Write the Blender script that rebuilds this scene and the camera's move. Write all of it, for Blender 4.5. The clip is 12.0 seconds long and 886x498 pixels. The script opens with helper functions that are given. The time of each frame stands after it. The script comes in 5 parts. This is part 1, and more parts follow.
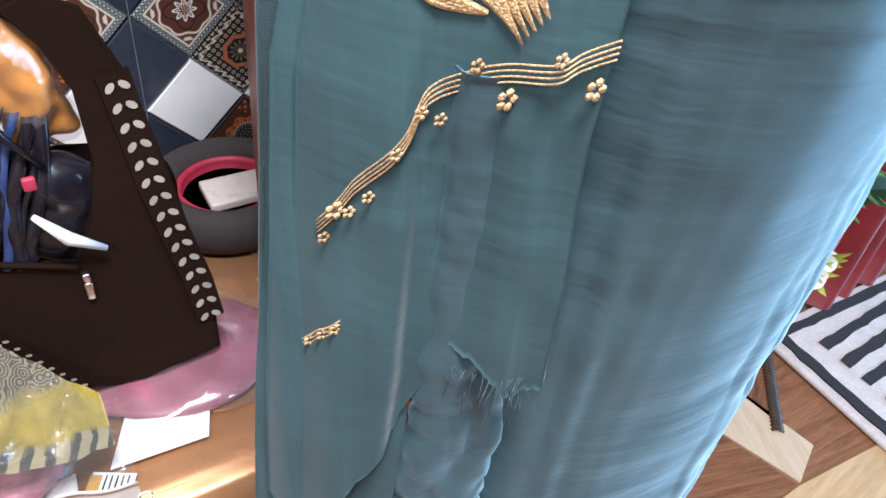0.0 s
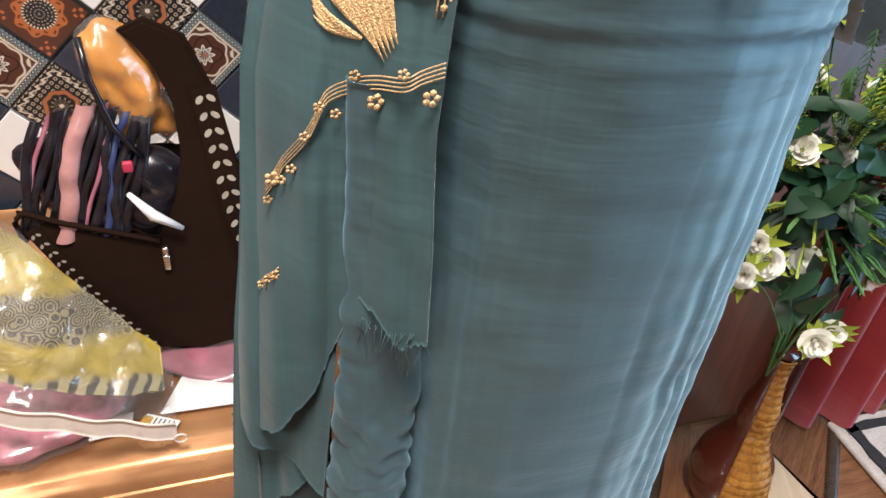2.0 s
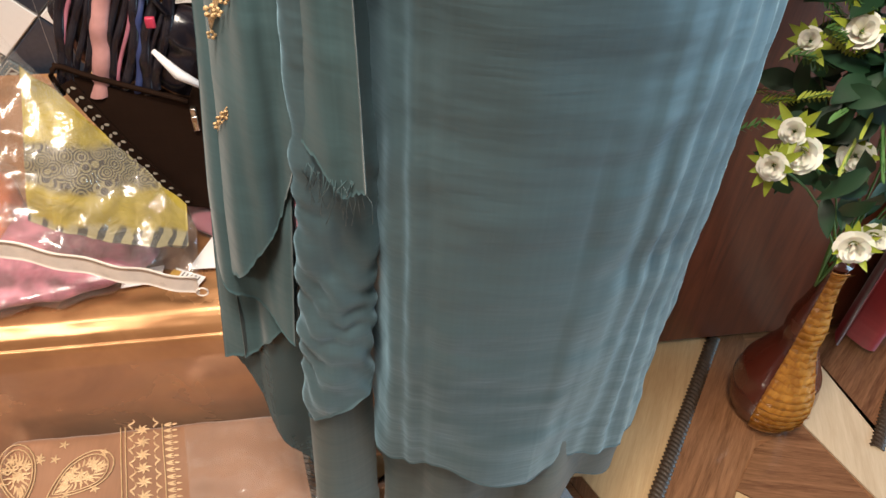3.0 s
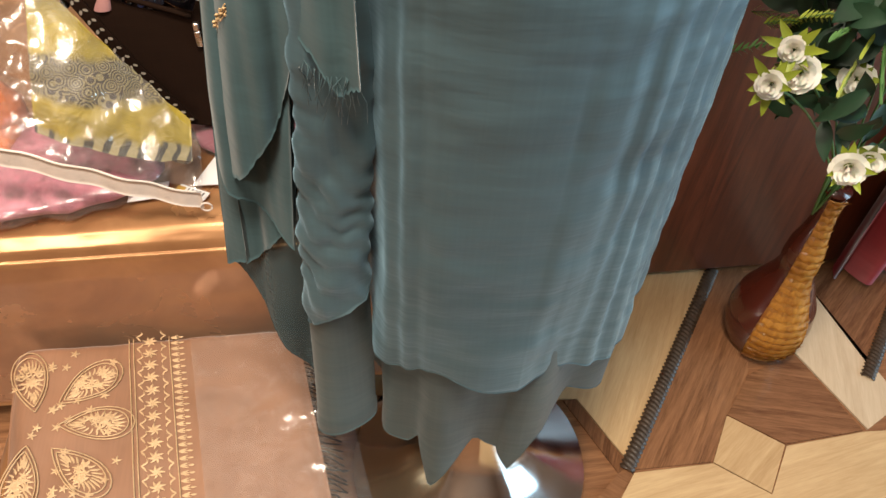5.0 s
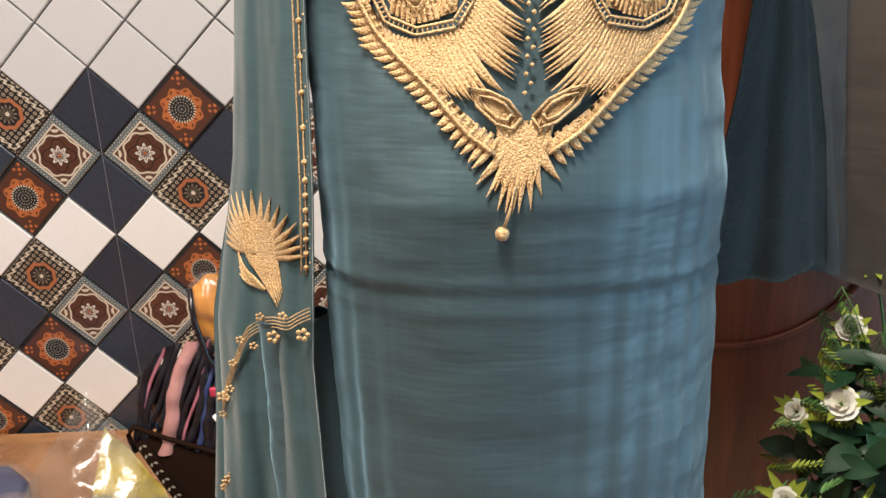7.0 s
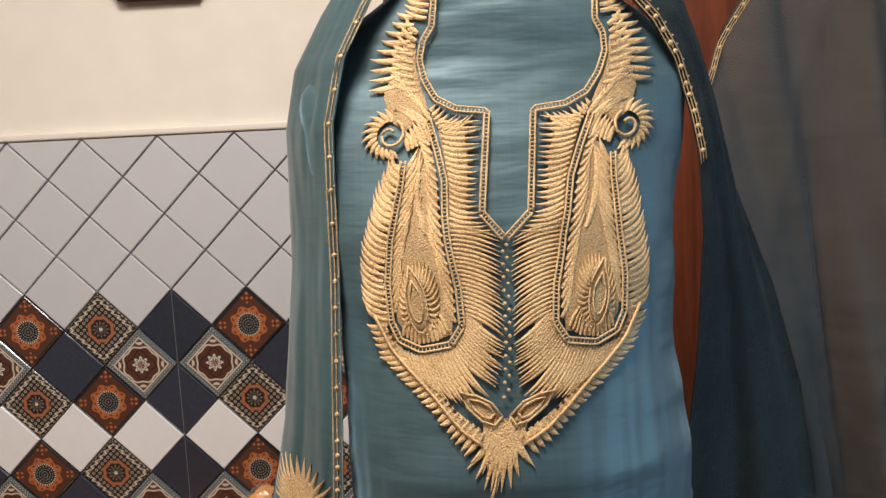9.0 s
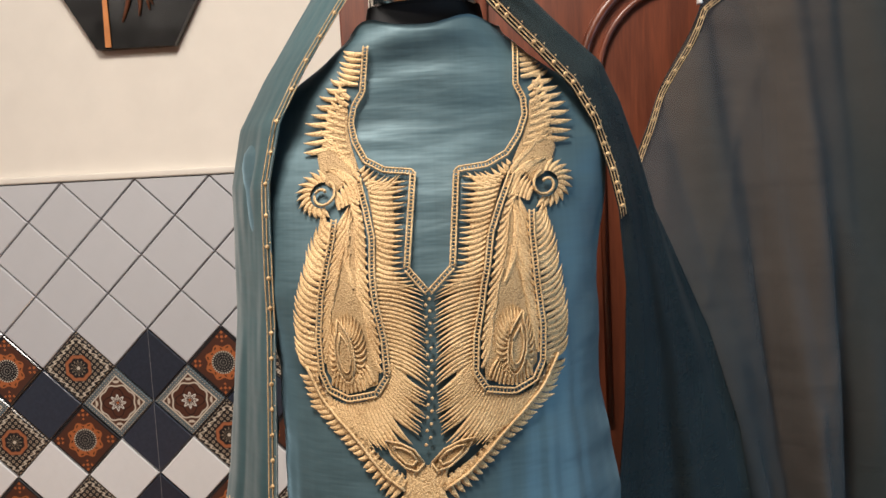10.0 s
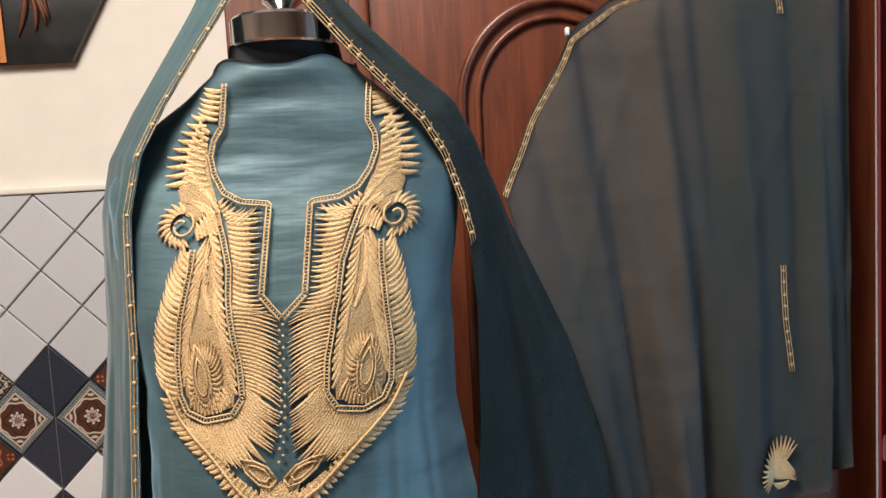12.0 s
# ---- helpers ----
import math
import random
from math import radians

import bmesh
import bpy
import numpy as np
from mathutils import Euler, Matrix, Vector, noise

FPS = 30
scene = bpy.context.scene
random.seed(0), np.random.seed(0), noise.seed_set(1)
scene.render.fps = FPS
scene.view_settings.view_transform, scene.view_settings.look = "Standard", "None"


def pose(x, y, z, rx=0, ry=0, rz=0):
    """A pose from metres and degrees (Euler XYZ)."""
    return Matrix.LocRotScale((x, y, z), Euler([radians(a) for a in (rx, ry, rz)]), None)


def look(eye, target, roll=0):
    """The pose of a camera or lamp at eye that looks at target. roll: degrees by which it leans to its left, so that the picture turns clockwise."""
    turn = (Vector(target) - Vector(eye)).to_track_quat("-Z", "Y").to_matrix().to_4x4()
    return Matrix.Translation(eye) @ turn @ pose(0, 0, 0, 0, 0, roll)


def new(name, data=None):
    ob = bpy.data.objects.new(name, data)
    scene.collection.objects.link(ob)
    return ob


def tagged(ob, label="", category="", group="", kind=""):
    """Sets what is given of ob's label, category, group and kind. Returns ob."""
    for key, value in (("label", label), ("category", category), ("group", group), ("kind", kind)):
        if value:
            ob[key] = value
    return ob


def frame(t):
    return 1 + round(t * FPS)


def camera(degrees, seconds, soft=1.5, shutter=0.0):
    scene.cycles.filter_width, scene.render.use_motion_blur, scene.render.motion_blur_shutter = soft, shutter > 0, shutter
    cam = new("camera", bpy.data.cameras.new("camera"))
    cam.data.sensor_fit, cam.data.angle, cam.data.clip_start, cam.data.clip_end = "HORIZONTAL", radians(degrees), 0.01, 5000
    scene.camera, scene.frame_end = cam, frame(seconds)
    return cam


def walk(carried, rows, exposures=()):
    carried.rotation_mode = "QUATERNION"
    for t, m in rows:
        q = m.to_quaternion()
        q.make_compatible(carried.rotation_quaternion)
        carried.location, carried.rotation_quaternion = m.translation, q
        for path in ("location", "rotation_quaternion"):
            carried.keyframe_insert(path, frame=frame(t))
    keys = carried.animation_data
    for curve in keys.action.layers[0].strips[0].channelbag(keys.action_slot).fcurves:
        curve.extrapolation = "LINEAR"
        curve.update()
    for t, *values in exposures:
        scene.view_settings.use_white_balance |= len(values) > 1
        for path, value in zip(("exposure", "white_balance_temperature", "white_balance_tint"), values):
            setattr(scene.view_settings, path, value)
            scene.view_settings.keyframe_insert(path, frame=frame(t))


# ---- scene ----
cam = camera(60.2, 12.0)
PATH = [
    (0, (0.288, -1.073, 1.165), (1.147, 0.175, -0.141), 7.2),
    (0.5, (0.287, -1.117, 1.167), (1.036, 0.189, -0.15), 7.7),
    (1, (0.292, -1.188, 1.187), (0.931, 0.201, -0.103), 7.7),
    (1.5, (0.321, -1.22, 1.205), (0.988, 0.215, -0.018), 6.5),
    (2, (0.366, -1.236, 1.207), (0.919, 0.259, 0.0), 5.7),
    (2.5, (0.414, -1.253, 1.192), (0.791, 0.206, -0.123), 4.3),
    (3, (0.472, -1.275, 1.178), (0.732, 0.122, -0.23), 3.1),
    (3.5, (0.472, -1.295, 1.171), (0.717, 0.079, -0.261), 4.5),
    (5.5, (0.489, -1.324, 1.168), (0.709, -0.04, -0.35), 3.2),
    (6, (0.531, -1.344, 1.171), (0.693, 0.251, -0.024), 2.2),
    (6.5, (0.561, -1.349, 1.221), (0.603, 0.456, 0.36), -0.4),
    (7, (0.571, -1.36, 1.249), (0.607, 0.529, 0.594), -1.5),
    (7.5, (0.573, -1.389, 1.276), (0.638, 0.537, 0.743), -2.2),
    (7.6, (0.573, -1.396, 1.278), (0.639, 0.541, 0.785), -1.7),
    (9.3, (0.641, -1.482, 1.387), (0.515, 0.502, 1.17), -2.9),
    (9.5, (0.657, -1.487, 1.389), (0.526, 0.5, 1.198), -2.8),
    (10, (0.683, -1.502, 1.398), (0.577, 0.487, 1.217), -3.0),
    (10.5, (0.698, -1.516, 1.406), (0.612, 0.476, 1.244), -3.1),
    (11, (0.72, -1.528, 1.41), (0.674, 0.464, 1.236), -2.9),
    (11.5, (0.747, -1.54, 1.417), (0.761, 0.45, 1.222), -3.1),
    (12, (0.764, -1.544, 1.421), (0.812, 0.447, 1.235), -3.1),
]
walk(cam, [(t, look(eye, target, roll)) for t, eye, target, roll in PATH], exposures=[(0.0, 0.42, 5100, 10), (1.5, 0.30, 5400, 10), (2.5, 0.10, 6300, 10), (5.5, 0.05, 6700, 10), (6.1, 0.2, 6400, 10), (6.6, 0.08, 6200, 10), (7.5, -0.2, 6400, 10), (9.4, -0.65, 6100, 10), (12.0, -0.48, 6100, 10)])

# ---- light ----
world = bpy.data.worlds.new("room_world")
scene.world = world
world.use_nodes = True
world.node_tree.nodes["Background"].inputs[0].default_value = (0.80, 0.88, 1.0, 1)
world.node_tree.nodes["Background"].inputs[1].default_value = 0.25


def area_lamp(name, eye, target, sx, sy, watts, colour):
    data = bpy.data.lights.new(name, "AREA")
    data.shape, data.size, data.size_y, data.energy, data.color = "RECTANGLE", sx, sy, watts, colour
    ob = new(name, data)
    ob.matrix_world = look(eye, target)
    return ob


area_lamp("ceiling_lamp_light", (0.35, -1.35, 2.66), (0.35, -1.3, 0), 0.5, 0.5, 72, (1.0, 0.88, 0.74))
area_lamp("ceiling_lamp_light", (-0.9, -2.2, 2.66), (-0.9, -2.2, 0), 0.5, 0.5, 45, (1.0, 0.88, 0.74))
# Cool lamp added for the blue sheen on the dress; the entrance is unseen.
area_lamp("assumed_daylight", (3.17, -1.75, 0.80), (0.7, -0.95, 0.60), 1.45, 1.5, 52, (0.48, 0.77, 1.0))


# ---- materials ----
class Shade:
    """Small helper to write node expressions."""

    def __init__(self, name):
        self.mat = bpy.data.materials.new(name)
        self.mat.use_nodes = True
        self.nt = self.mat.node_tree
        self.b = self.nt.nodes["Principled BSDF"]
        self.out = self.nt.nodes["Material Output"]

    def node(self, kind):
        return self.nt.nodes.new(kind)

    def put(self, sock, v):
        if isinstance(v, bpy.types.NodeSocket):
            self.nt.links.new(v, sock)
        elif isinstance(v, (tuple, list)) and len(v) == 3 and sock.type == "RGBA":
            sock.default_value = (*v, 1)
        else:
            sock.default_value = v

    def m(self, op, a, b=0.0, c=0.0):
        n = self.node("ShaderNodeMath")
        n.operation = op
        for s, v in zip(n.inputs, (a, b, c)):
            self.put(s, v)
        return n.outputs[0]

    def mix(self, f, a, b):
        n = self.node("ShaderNodeMix")
        n.data_type = "RGBA"
        self.put(n.inputs[0], f)
        self.put(n.inputs[6], a)
        self.put(n.inputs[7], b)
        return n.outputs[2]

    def coord(self, kind="Object"):
        return self.node("ShaderNodeTexCoord").outputs[kind]

    def xyz(self, v):
        n = self.node("ShaderNodeSeparateXYZ")
        self.put(n.inputs[0], v)
        return n.outputs

    def scaled(self, v, s):
        n = self.node("ShaderNodeMapping")
        self.put(n.inputs[0], v)
        n.inputs[3].default_value = s
        return n.outputs[0]

    def noise(self, v, scale, detail=3.0, rough=0.5, dist=0.0):
        n = self.node("ShaderNodeTexNoise")
        self.put(n.inputs["Vector"], v)
        n.inputs["Scale"].default_value = scale
        n.inputs["Detail"].default_value = detail
        n.inputs["Roughness"].default_value = rough
        n.inputs["Distortion"].default_value = dist
        return n.outputs[0]

    def wave(self, v, scale, dist=0.0, axis="X", detail=2.0):
        n = self.node("ShaderNodeTexWave")
        n.bands_direction = axis
        self.put(n.inputs["Vector"], v)
        n.inputs["Scale"].default_value = scale
        n.inputs["Distortion"].default_value = dist
        n.inputs["Detail"].default_value = detail
        return n.outputs[1]

    def voronoi(self, v, scale, feature="F1"):
        n = self.node("ShaderNodeTexVoronoi")
        n.feature = feature
        self.put(n.inputs["Vector"], v)
        n.inputs["Scale"].default_value = scale
        return n.outputs[0]

    def step(self, x, lo, hi):
        n = self.node("ShaderNodeMapRange")
        self.put(n.inputs[0], x)
        n.inputs[1].default_value, n.inputs[2].default_value = lo, hi
        return n.outputs[0]

    def random(self):
        return self.node("ShaderNodeObjectInfo").outputs["Random"]

    def bump(self, h, strength=0.3, dist=0.002):
        n = self.node("ShaderNodeBump")
        self.put(n.inputs["Height"], h)
        n.inputs["Strength"].default_value = strength
        n.inputs["Distance"].default_value = dist
        self.put(self.b.inputs["Normal"], n.outputs[0])
        return self

    def set(self, **kw):
        for k, v in kw.items():
            self.put(self.b.inputs[k.replace("_", " ")], v)
        return self


def plain(name, col, rough=0.5, metal=0.0, var=0.25, scale=30.0, bump=0.15, **kw):
    s = Shade(name)
    v = s.coord()
    n1, n2 = s.noise(v, scale, 4), s.noise(v, scale * 0.17, 2)
    f = s.m("ADD", s.m("MULTIPLY", n1, 0.6), s.m("MULTIPLY", n2, 0.4))
    dark = tuple(c * (1 - var) for c in col)
    light = tuple(min(1, c * (1 + var)) for c in col)
    s.set(Base_Color=s.mix(s.step(f, 0.3, 0.7), dark, light), Metallic=metal,
          Roughness=s.m("ADD", s.m("MULTIPLY", n1, 0.2), rough - 0.1), **kw)
    s.bump(n1, bump, 0.001)
    return s.mat


def cloth(name, col, rough=0.45, sheen=0.35, see=0.0, crumple=0.35, spec=0.5, tint=(1, 1, 1), second=None, metal=0.0):
    s = Shade(name)
    v = s.coord()
    warp = s.noise(s.scaled(v, (320, 20, 6)), 1, 1)
    weft = s.noise(s.scaled(v, (14, 14, 320)), 1, 2)
    big = s.noise(s.scaled(v, (5, 5, 9)), 1, 4, 0.55)
    thread = s.m("MULTIPLY", s.m("ADD", warp, weft), 0.5)
    f = s.m("ADD", s.m("MULTIPLY", thread, 0.3), s.m("MULTIPLY", big, 0.7))
    tone = s.mix(s.step(f, 0.35, 0.65), tuple(c * 0.80 for c in col), tuple(c * 1.18 for c in col))
    if second:
        tone = s.mix(s.step(s.noise(s.scaled(v, (5, 5, 1.2)), 1, 2, 0.5, 0.6), 0.42, 0.62), tone, second)
    s.set(Base_Color=tone, Sheen_Tint=tint, Metallic=metal,
          Roughness=s.m("ADD", s.m("MULTIPLY", big, 0.15), rough - 0.07), Sheen_Weight=sheen, Sheen_Roughness=0.4, Specular_IOR_Level=spec)
    creases = s.noise(s.scaled(v, (9, 9, 42)), 1, 3, 0.5)
    s.bump(s.m("ADD", s.m("MULTIPLY", creases, 0.8), s.m("MULTIPLY", weft, 0.05)), crumple, 0.006)
    if see:
        t = s.node("ShaderNodeBsdfTransparent")
        t.inputs[0].default_value = (0.75, 0.8, 0.82, 1)
        mx = s.node("ShaderNodeMixShader")
        s.put(mx.inputs[0], s.m("ADD", s.m("MULTIPLY", thread, 0.25), see - 0.12))
        s.put(mx.inputs[1], s.b.outputs[0])
        s.put(mx.inputs[2], t.outputs[0])
        s.put(s.out.inputs[0], mx.outputs[0])
    return s.mat


def wood(name, dark, light, rough=0.3, coat=0.3, stretch=(1, 1, 12), scale=9.0, random_tone=False):
    s = Shade(name)
    v = s.coord()
    big = s.noise(s.scaled(v, stretch), scale, 3, 0.5, 1.2)
    v2 = s.scaled(v, tuple(x * 4.0 for x in stretch))
    fine = s.noise(v2, scale * 2, 4, 0.6)
    f = s.m("ADD", s.m("MULTIPLY", big, 0.65), s.m("MULTIPLY", fine, 0.35))
    if random_tone:
        f = s.m("ADD", f, s.m("MULTIPLY", s.m("SUBTRACT", s.random(), 0.5), 0.18))
    s.set(Base_Color=s.mix(s.step(f, 0.3, 0.72), dark, light), Roughness=s.m("ADD", s.m("MULTIPLY", fine, 0.15), rough - 0.07),
          Coat_Weight=coat, Coat_Roughness=0.15)
    s.bump(fine, 0.08, 0.001)
    return s.mat


def clear_plastic(name, tint=(1, 1, 1), rough=0.12, veil=0.10):
    s = Shade(name)
    v = s.coord()
    g = s.node("ShaderNodeBsdfGlossy")
    g.inputs["Roughness"].default_value = rough
    bm_ = s.node("ShaderNodeBump")
    s.put(bm_.inputs["Height"], s.noise(v, 26, 4, 0.6, 1.0))
    bm_.inputs["Strength"].default_value, bm_.inputs["Distance"].default_value = 0.45, 0.006
    s.put(g.inputs["Normal"], bm_.outputs[0])
    t = s.node("ShaderNodeBsdfTransparent")
    t.inputs[0].default_value = (*tint, 1)
    d = s.node("ShaderNodeBsdfDiffuse")
    d.inputs[0].default_value = (0.8, 0.78, 0.76, 1)
    a, b = s.node("ShaderNodeMixShader"), s.node("ShaderNodeMixShader")
    a.inputs[0].default_value = veil
    s.put(a.inputs[1], t.outputs[0])
    s.put(a.inputs[2], g.outputs[0])
    b.inputs[0].default_value = 0.05
    s.put(b.inputs[1], a.outputs[0])
    s.put(b.inputs[2], d.outputs[0])
    s.put(s.out.inputs[0], b.outputs[0])
    return s.mat


def tile_base(s, m_glaze=0.16):
    v = s.coord()
    s.set(Roughness=m_glaze, Coat_Weight=0.3, Coat_Roughness=0.06)
    return v


def tile_plain(name, col, glaze=0.14, emboss=0.0, var=0.06, scale=60.0):
    s = Shade(name)
    v = tile_base(s, glaze)
    n = s.noise(v, scale, 4, 0.6)
    f = s.m("ADD", s.m("MULTIPLY", n, 0.7), s.m("MULTIPLY", s.random(), 0.3))
    s.set(Base_Color=s.mix(f, tuple(c * (1 - var) for c in col), tuple(min(1, c * (1 + var)) for c in col)))
    s.bump(s.noise(v, 45, 3), emboss, 0.002)
    return s.mat


def polar(s):
    """Tile coordinates as fractions of the half edge: |x|, |y|, larger one, radius, angle."""
    o = s.xyz(s.coord())
    x, y = s.m("DIVIDE", o[0], 0.0515), s.m("DIVIDE", o[1], 0.0515)
    ax, ay = s.m("ABSOLUTE", x), s.m("ABSOLUTE", y)
    r = s.m("SQRT", s.m("ADD", s.m("MULTIPLY", x, x), s.m("MULTIPLY", y, y)))
    return x, y, ax, ay, s.m("MAXIMUM", ax, ay), r, s.m("ARCTAN2", y, x)


def between(s, x, lo, hi, soft=0.02):
    return s.m("MULTIPLY", s.step(x, lo - soft, lo + soft), s.m("SUBTRACT", 1.0, s.step(x, hi - soft, hi + soft)))


CREAM, BROWN, ORANGE, INK, SLATE = (0.62, 0.55, 0.45), (0.085, 0.035, 0.024), (0.42, 0.13, 0.045), (0.022, 0.020, 0.022), (0.14, 0.18, 0.20)


def tile_flower(name):
    s = Shade(name)
    tile_base(s)
    x, y, ax, ay, mx, r, ang = polar(s)
    chev = s.m("SINE", s.m("MULTIPLY", s.m("ADD", x, y), 26.0))
    chev2 = s.m("SINE", s.m("MULTIPLY", s.m("SUBTRACT", x, y), 26.0))
    border = s.mix(s.step(s.m("MULTIPLY", chev, chev2), -0.1, 0.15), SLATE, (0.045, 0.05, 0.06))
    border = s.mix(s.step(s.m("MULTIPLY", chev, chev2), 0.55, 0.75), border, CREAM)
    wob = s.m("ADD", r, s.m("MULTIPLY", s.m("COSINE", s.m("MULTIPLY", ang, 8.0)), 0.035))
    inner = s.mix(s.step(wob, 0.66, 0.69), BROWN, CREAM)
    inner = s.mix(s.step(wob, 0.72, 0.75), inner, (0.10, 0.05, 0.035))
    corner = s.m("MULTIPLY", s.step(ax, 0.50, 0.53), s.step(ay, 0.50, 0.53))
    inner = s.mix(s.m("MULTIPLY", corner, between(s, r, 0.80, 0.90)), inner, CREAM)
    edge = s.m("ADD", r, s.m("MULTIPLY", s.m("COSINE", s.m("MULTIPLY", ang, 4.0)), 0.10))
    inner = s.mix(between(s, edge, 0.46, 0.50), inner, (0.02, 0.015, 0.015))
    petal = s.m("ADD", r, s.m("MULTIPLY", s.m("COSINE", s.m("MULTIPLY", ang, 8.0)), -0.07))
    inner = s.mix(between(s, petal, 0.20, 0.27), inner, (0.7, 0.68, 0.62))
    inner = s.mix(s.m("MULTIPLY", between(s, r, 0.05, 0.22), s.step(s.m("COSINE", s.m("MULTIPLY", ang, 8.0)), 0.72, 0.92)), inner, (0.7, 0.68, 0.62))
    inner = s.mix(s.step(s.m("SUBTRACT", 0.05, r), -0.01, 0.01), inner, ORANGE)
    col = s.mix(s.step(mx, 0.73, 0.75), inner, CREAM)
    col = s.mix(s.step(mx, 0.78, 0.80), col, border)
    s.set(Base_Color=col)
    return s.mat


def tile_orange(name):
    s = Shade(name)
    tile_base(s)
    x, y, ax, ay, mx, r, ang = polar(s)
    wig = s.m("SINE", s.m("MULTIPLY", ang, 16.0))
    scal = s.m("ADD", r, s.m("MULTIPLY", s.m("COSINE", s.m("MULTIPLY", ang, 8.0)), 0.06))
    col = s.mix(s.step(scal, 0.66, 0.70), ORANGE, BROWN)
    col = s.mix(s.m("MULTIPLY", between(s, scal, 0.55, 0.62), s.step(wig, 0.0, 0.3)), col, (0.10, 0.04, 0.02))
    col = s.mix(s.m("SUBTRACT", 1.0, s.step(r, 0.45, 0.47)), col, INK)
    col = s.mix(s.m("MULTIPLY", between(s, r, 0.40, 0.46), s.step(s.m("SINE", s.m("MULTIPLY", ang, 30.0)), -0.3, 0.2)), col, CREAM)
    rings = s.m("SINE", s.m("MULTIPLY", r, 62.0))
    col = s.mix(s.m("MULTIPLY", s.m("MULTIPLY", s.step(rings, 0.2, 0.5), s.step(wig, -0.5, 0.1)), s.m("SUBTRACT", 1.0, s.step(r, 0.34, 0.37))), col, (0.22, 0.21, 0.19))
    corner = s.m("MULTIPLY", s.step(ax, 0.55, 0.58), s.step(ay, 0.55, 0.58))
    lace = s.step(s.m("MULTIPLY", s.m("SINE", s.m("MULTIPLY", x, 24.0)), s.m("SINE", s.m("MULTIPLY", y, 24.0))), 0.15, 0.35)
    col = s.mix(s.m("MULTIPLY", corner, lace), col, ORANGE)
    col = s.mix(s.step(mx, 0.90, 0.92), col, INK)
    s.set(Base_Color=col)
    return s.mat


def tile_dark(name):
    s = Shade(name)
    tile_base(s)
    x, y, ax, ay, mx, r, ang = polar(s)
    lat = s.m("MULTIPLY", s.m("SINE", s.m("MULTIPLY", x, 17.0)), s.m("SINE", s.m("MULTIPLY", y, 17.0)))
    col = s.mix(s.step(s.m("ABSOLUTE", lat), 0.42, 0.55), INK, (0.30, 0.25, 0.19))
    col = s.mix(s.step(s.m("ABSOLUTE", lat), 0.85, 0.95), col, BROWN)
    zig = s.m("ADD", mx, s.m("MULTIPLY", s.m("COSINE", s.m("MULTIPLY", s.m("ADD", x, y), 22.0)), 0.05))
    col = s.mix(between(s, zig, 0.82, 0.88), col, CREAM)
    col = s.mix(s.m("SUBTRACT", 1.0, s.step(r, 0.54, 0.56)), col, INK)
    oct_ = s.m("ADD", r, s.m("MULTIPLY", s.m("COSINE", s.m("MULTIPLY", ang, 8.0)), 0.02))
    col = s.mix(between(s, oct_, 0.40, 0.53), col, (0.36, 0.13, 0.06))
    star = s.m("ADD", r, s.m("MULTIPLY", s.m("COSINE", s.m("MULTIPLY", ang, 12.0)), 0.10))
    col = s.mix(between(s, star, 0.16, 0.22), col, (0.26, 0.21, 0.15))
    col = s.mix(s.m("SUBTRACT", 1.0, s.step(r, 0.06, 0.08)), col, CREAM)
    s.set(Base_Color=col)
    return s.mat


M = {}
M["teal"] = cloth("teal_satin", (0.062, 0.112, 0.132), 0.54, 0.45, crumple=0.48, spec=0.6, tint=(0.50, 0.80, 1.0), metal=0.35)
M["teal_chiffon"] = cloth("teal_chiffon", (0.048, 0.088, 0.098), 0.75, 0.2, crumple=0.3, spec=0.12)
# second: bluish vertical bands coloured in for shading along the folds
M["sheer"] = cloth("smoky_sheer_chiffon", (0.100, 0.088, 0.080), 0.85, 0.05, see=0.32, crumple=0.6, spec=0.08, second=(0.052, 0.062, 0.064))
M["thin_chiffon"] = cloth("thin_teal_chiffon", (0.050, 0.085, 0.094), 0.75, 0.15, see=0.30, crumple=0.3, spec=0.12)
# Dupatta chiffon again, base darkened to stand in for shade at the shoulder.
M["teal_chiffon_shaded"] = cloth("shaded_teal_chiffon", (0.027, 0.038, 0.040), 0.85, 0.02, see=0.15, crumple=0.3, spec=0.1)
M["lining"] = cloth("dull_teal_lining", (0.055, 0.086, 0.090), 0.6, 0.12, crumple=0.3)
M["chrome"] = plain("polished_chrome", (0.72, 0.70, 0.67), 0.14, 1.0, 0.04, 20, 0.02)
M["black"] = plain("black_velvet_form", (0.012, 0.012, 0.014), 0.8)
M["paint"] = plain("warm_white_wall_paint", (0.78, 0.73, 0.66), 0.75, 0, 0.05, 14, 0.2)
# Brown for walls out of view, chosen to cut bounced light.
M["unseen_wall"] = plain("brown_low_bounce_wall", (0.30, 0.22, 0.17), 0.7, 0, 0.2, 6, 0.1)
M["ceiling"] = plain("white_ceiling_paint", (0.8, 0.78, 0.74), 0.8, 0, 0.04, 10, 0.1)
M["grout"] = plain("grey_grout", (0.20, 0.20, 0.21), 0.8)
M["door"] = wood("red_brown_veneer", (0.064, 0.0155, 0.007), (0.190, 0.049, 0.020), 0.38, 0.08, (14, 14, 1), 3.0)
M["walnut"] = wood("walnut_floor_print", (0.085, 0.035, 0.016), (0.30, 0.145, 0.07), 0.22, 0.4, (1, 14, 1), 5.0, True)
M["oak"] = wood("oak_floor_print", (0.40, 0.25, 0.12), (0.60, 0.42, 0.23), 0.22, 0.4, (1, 12, 1), 4.0, True)
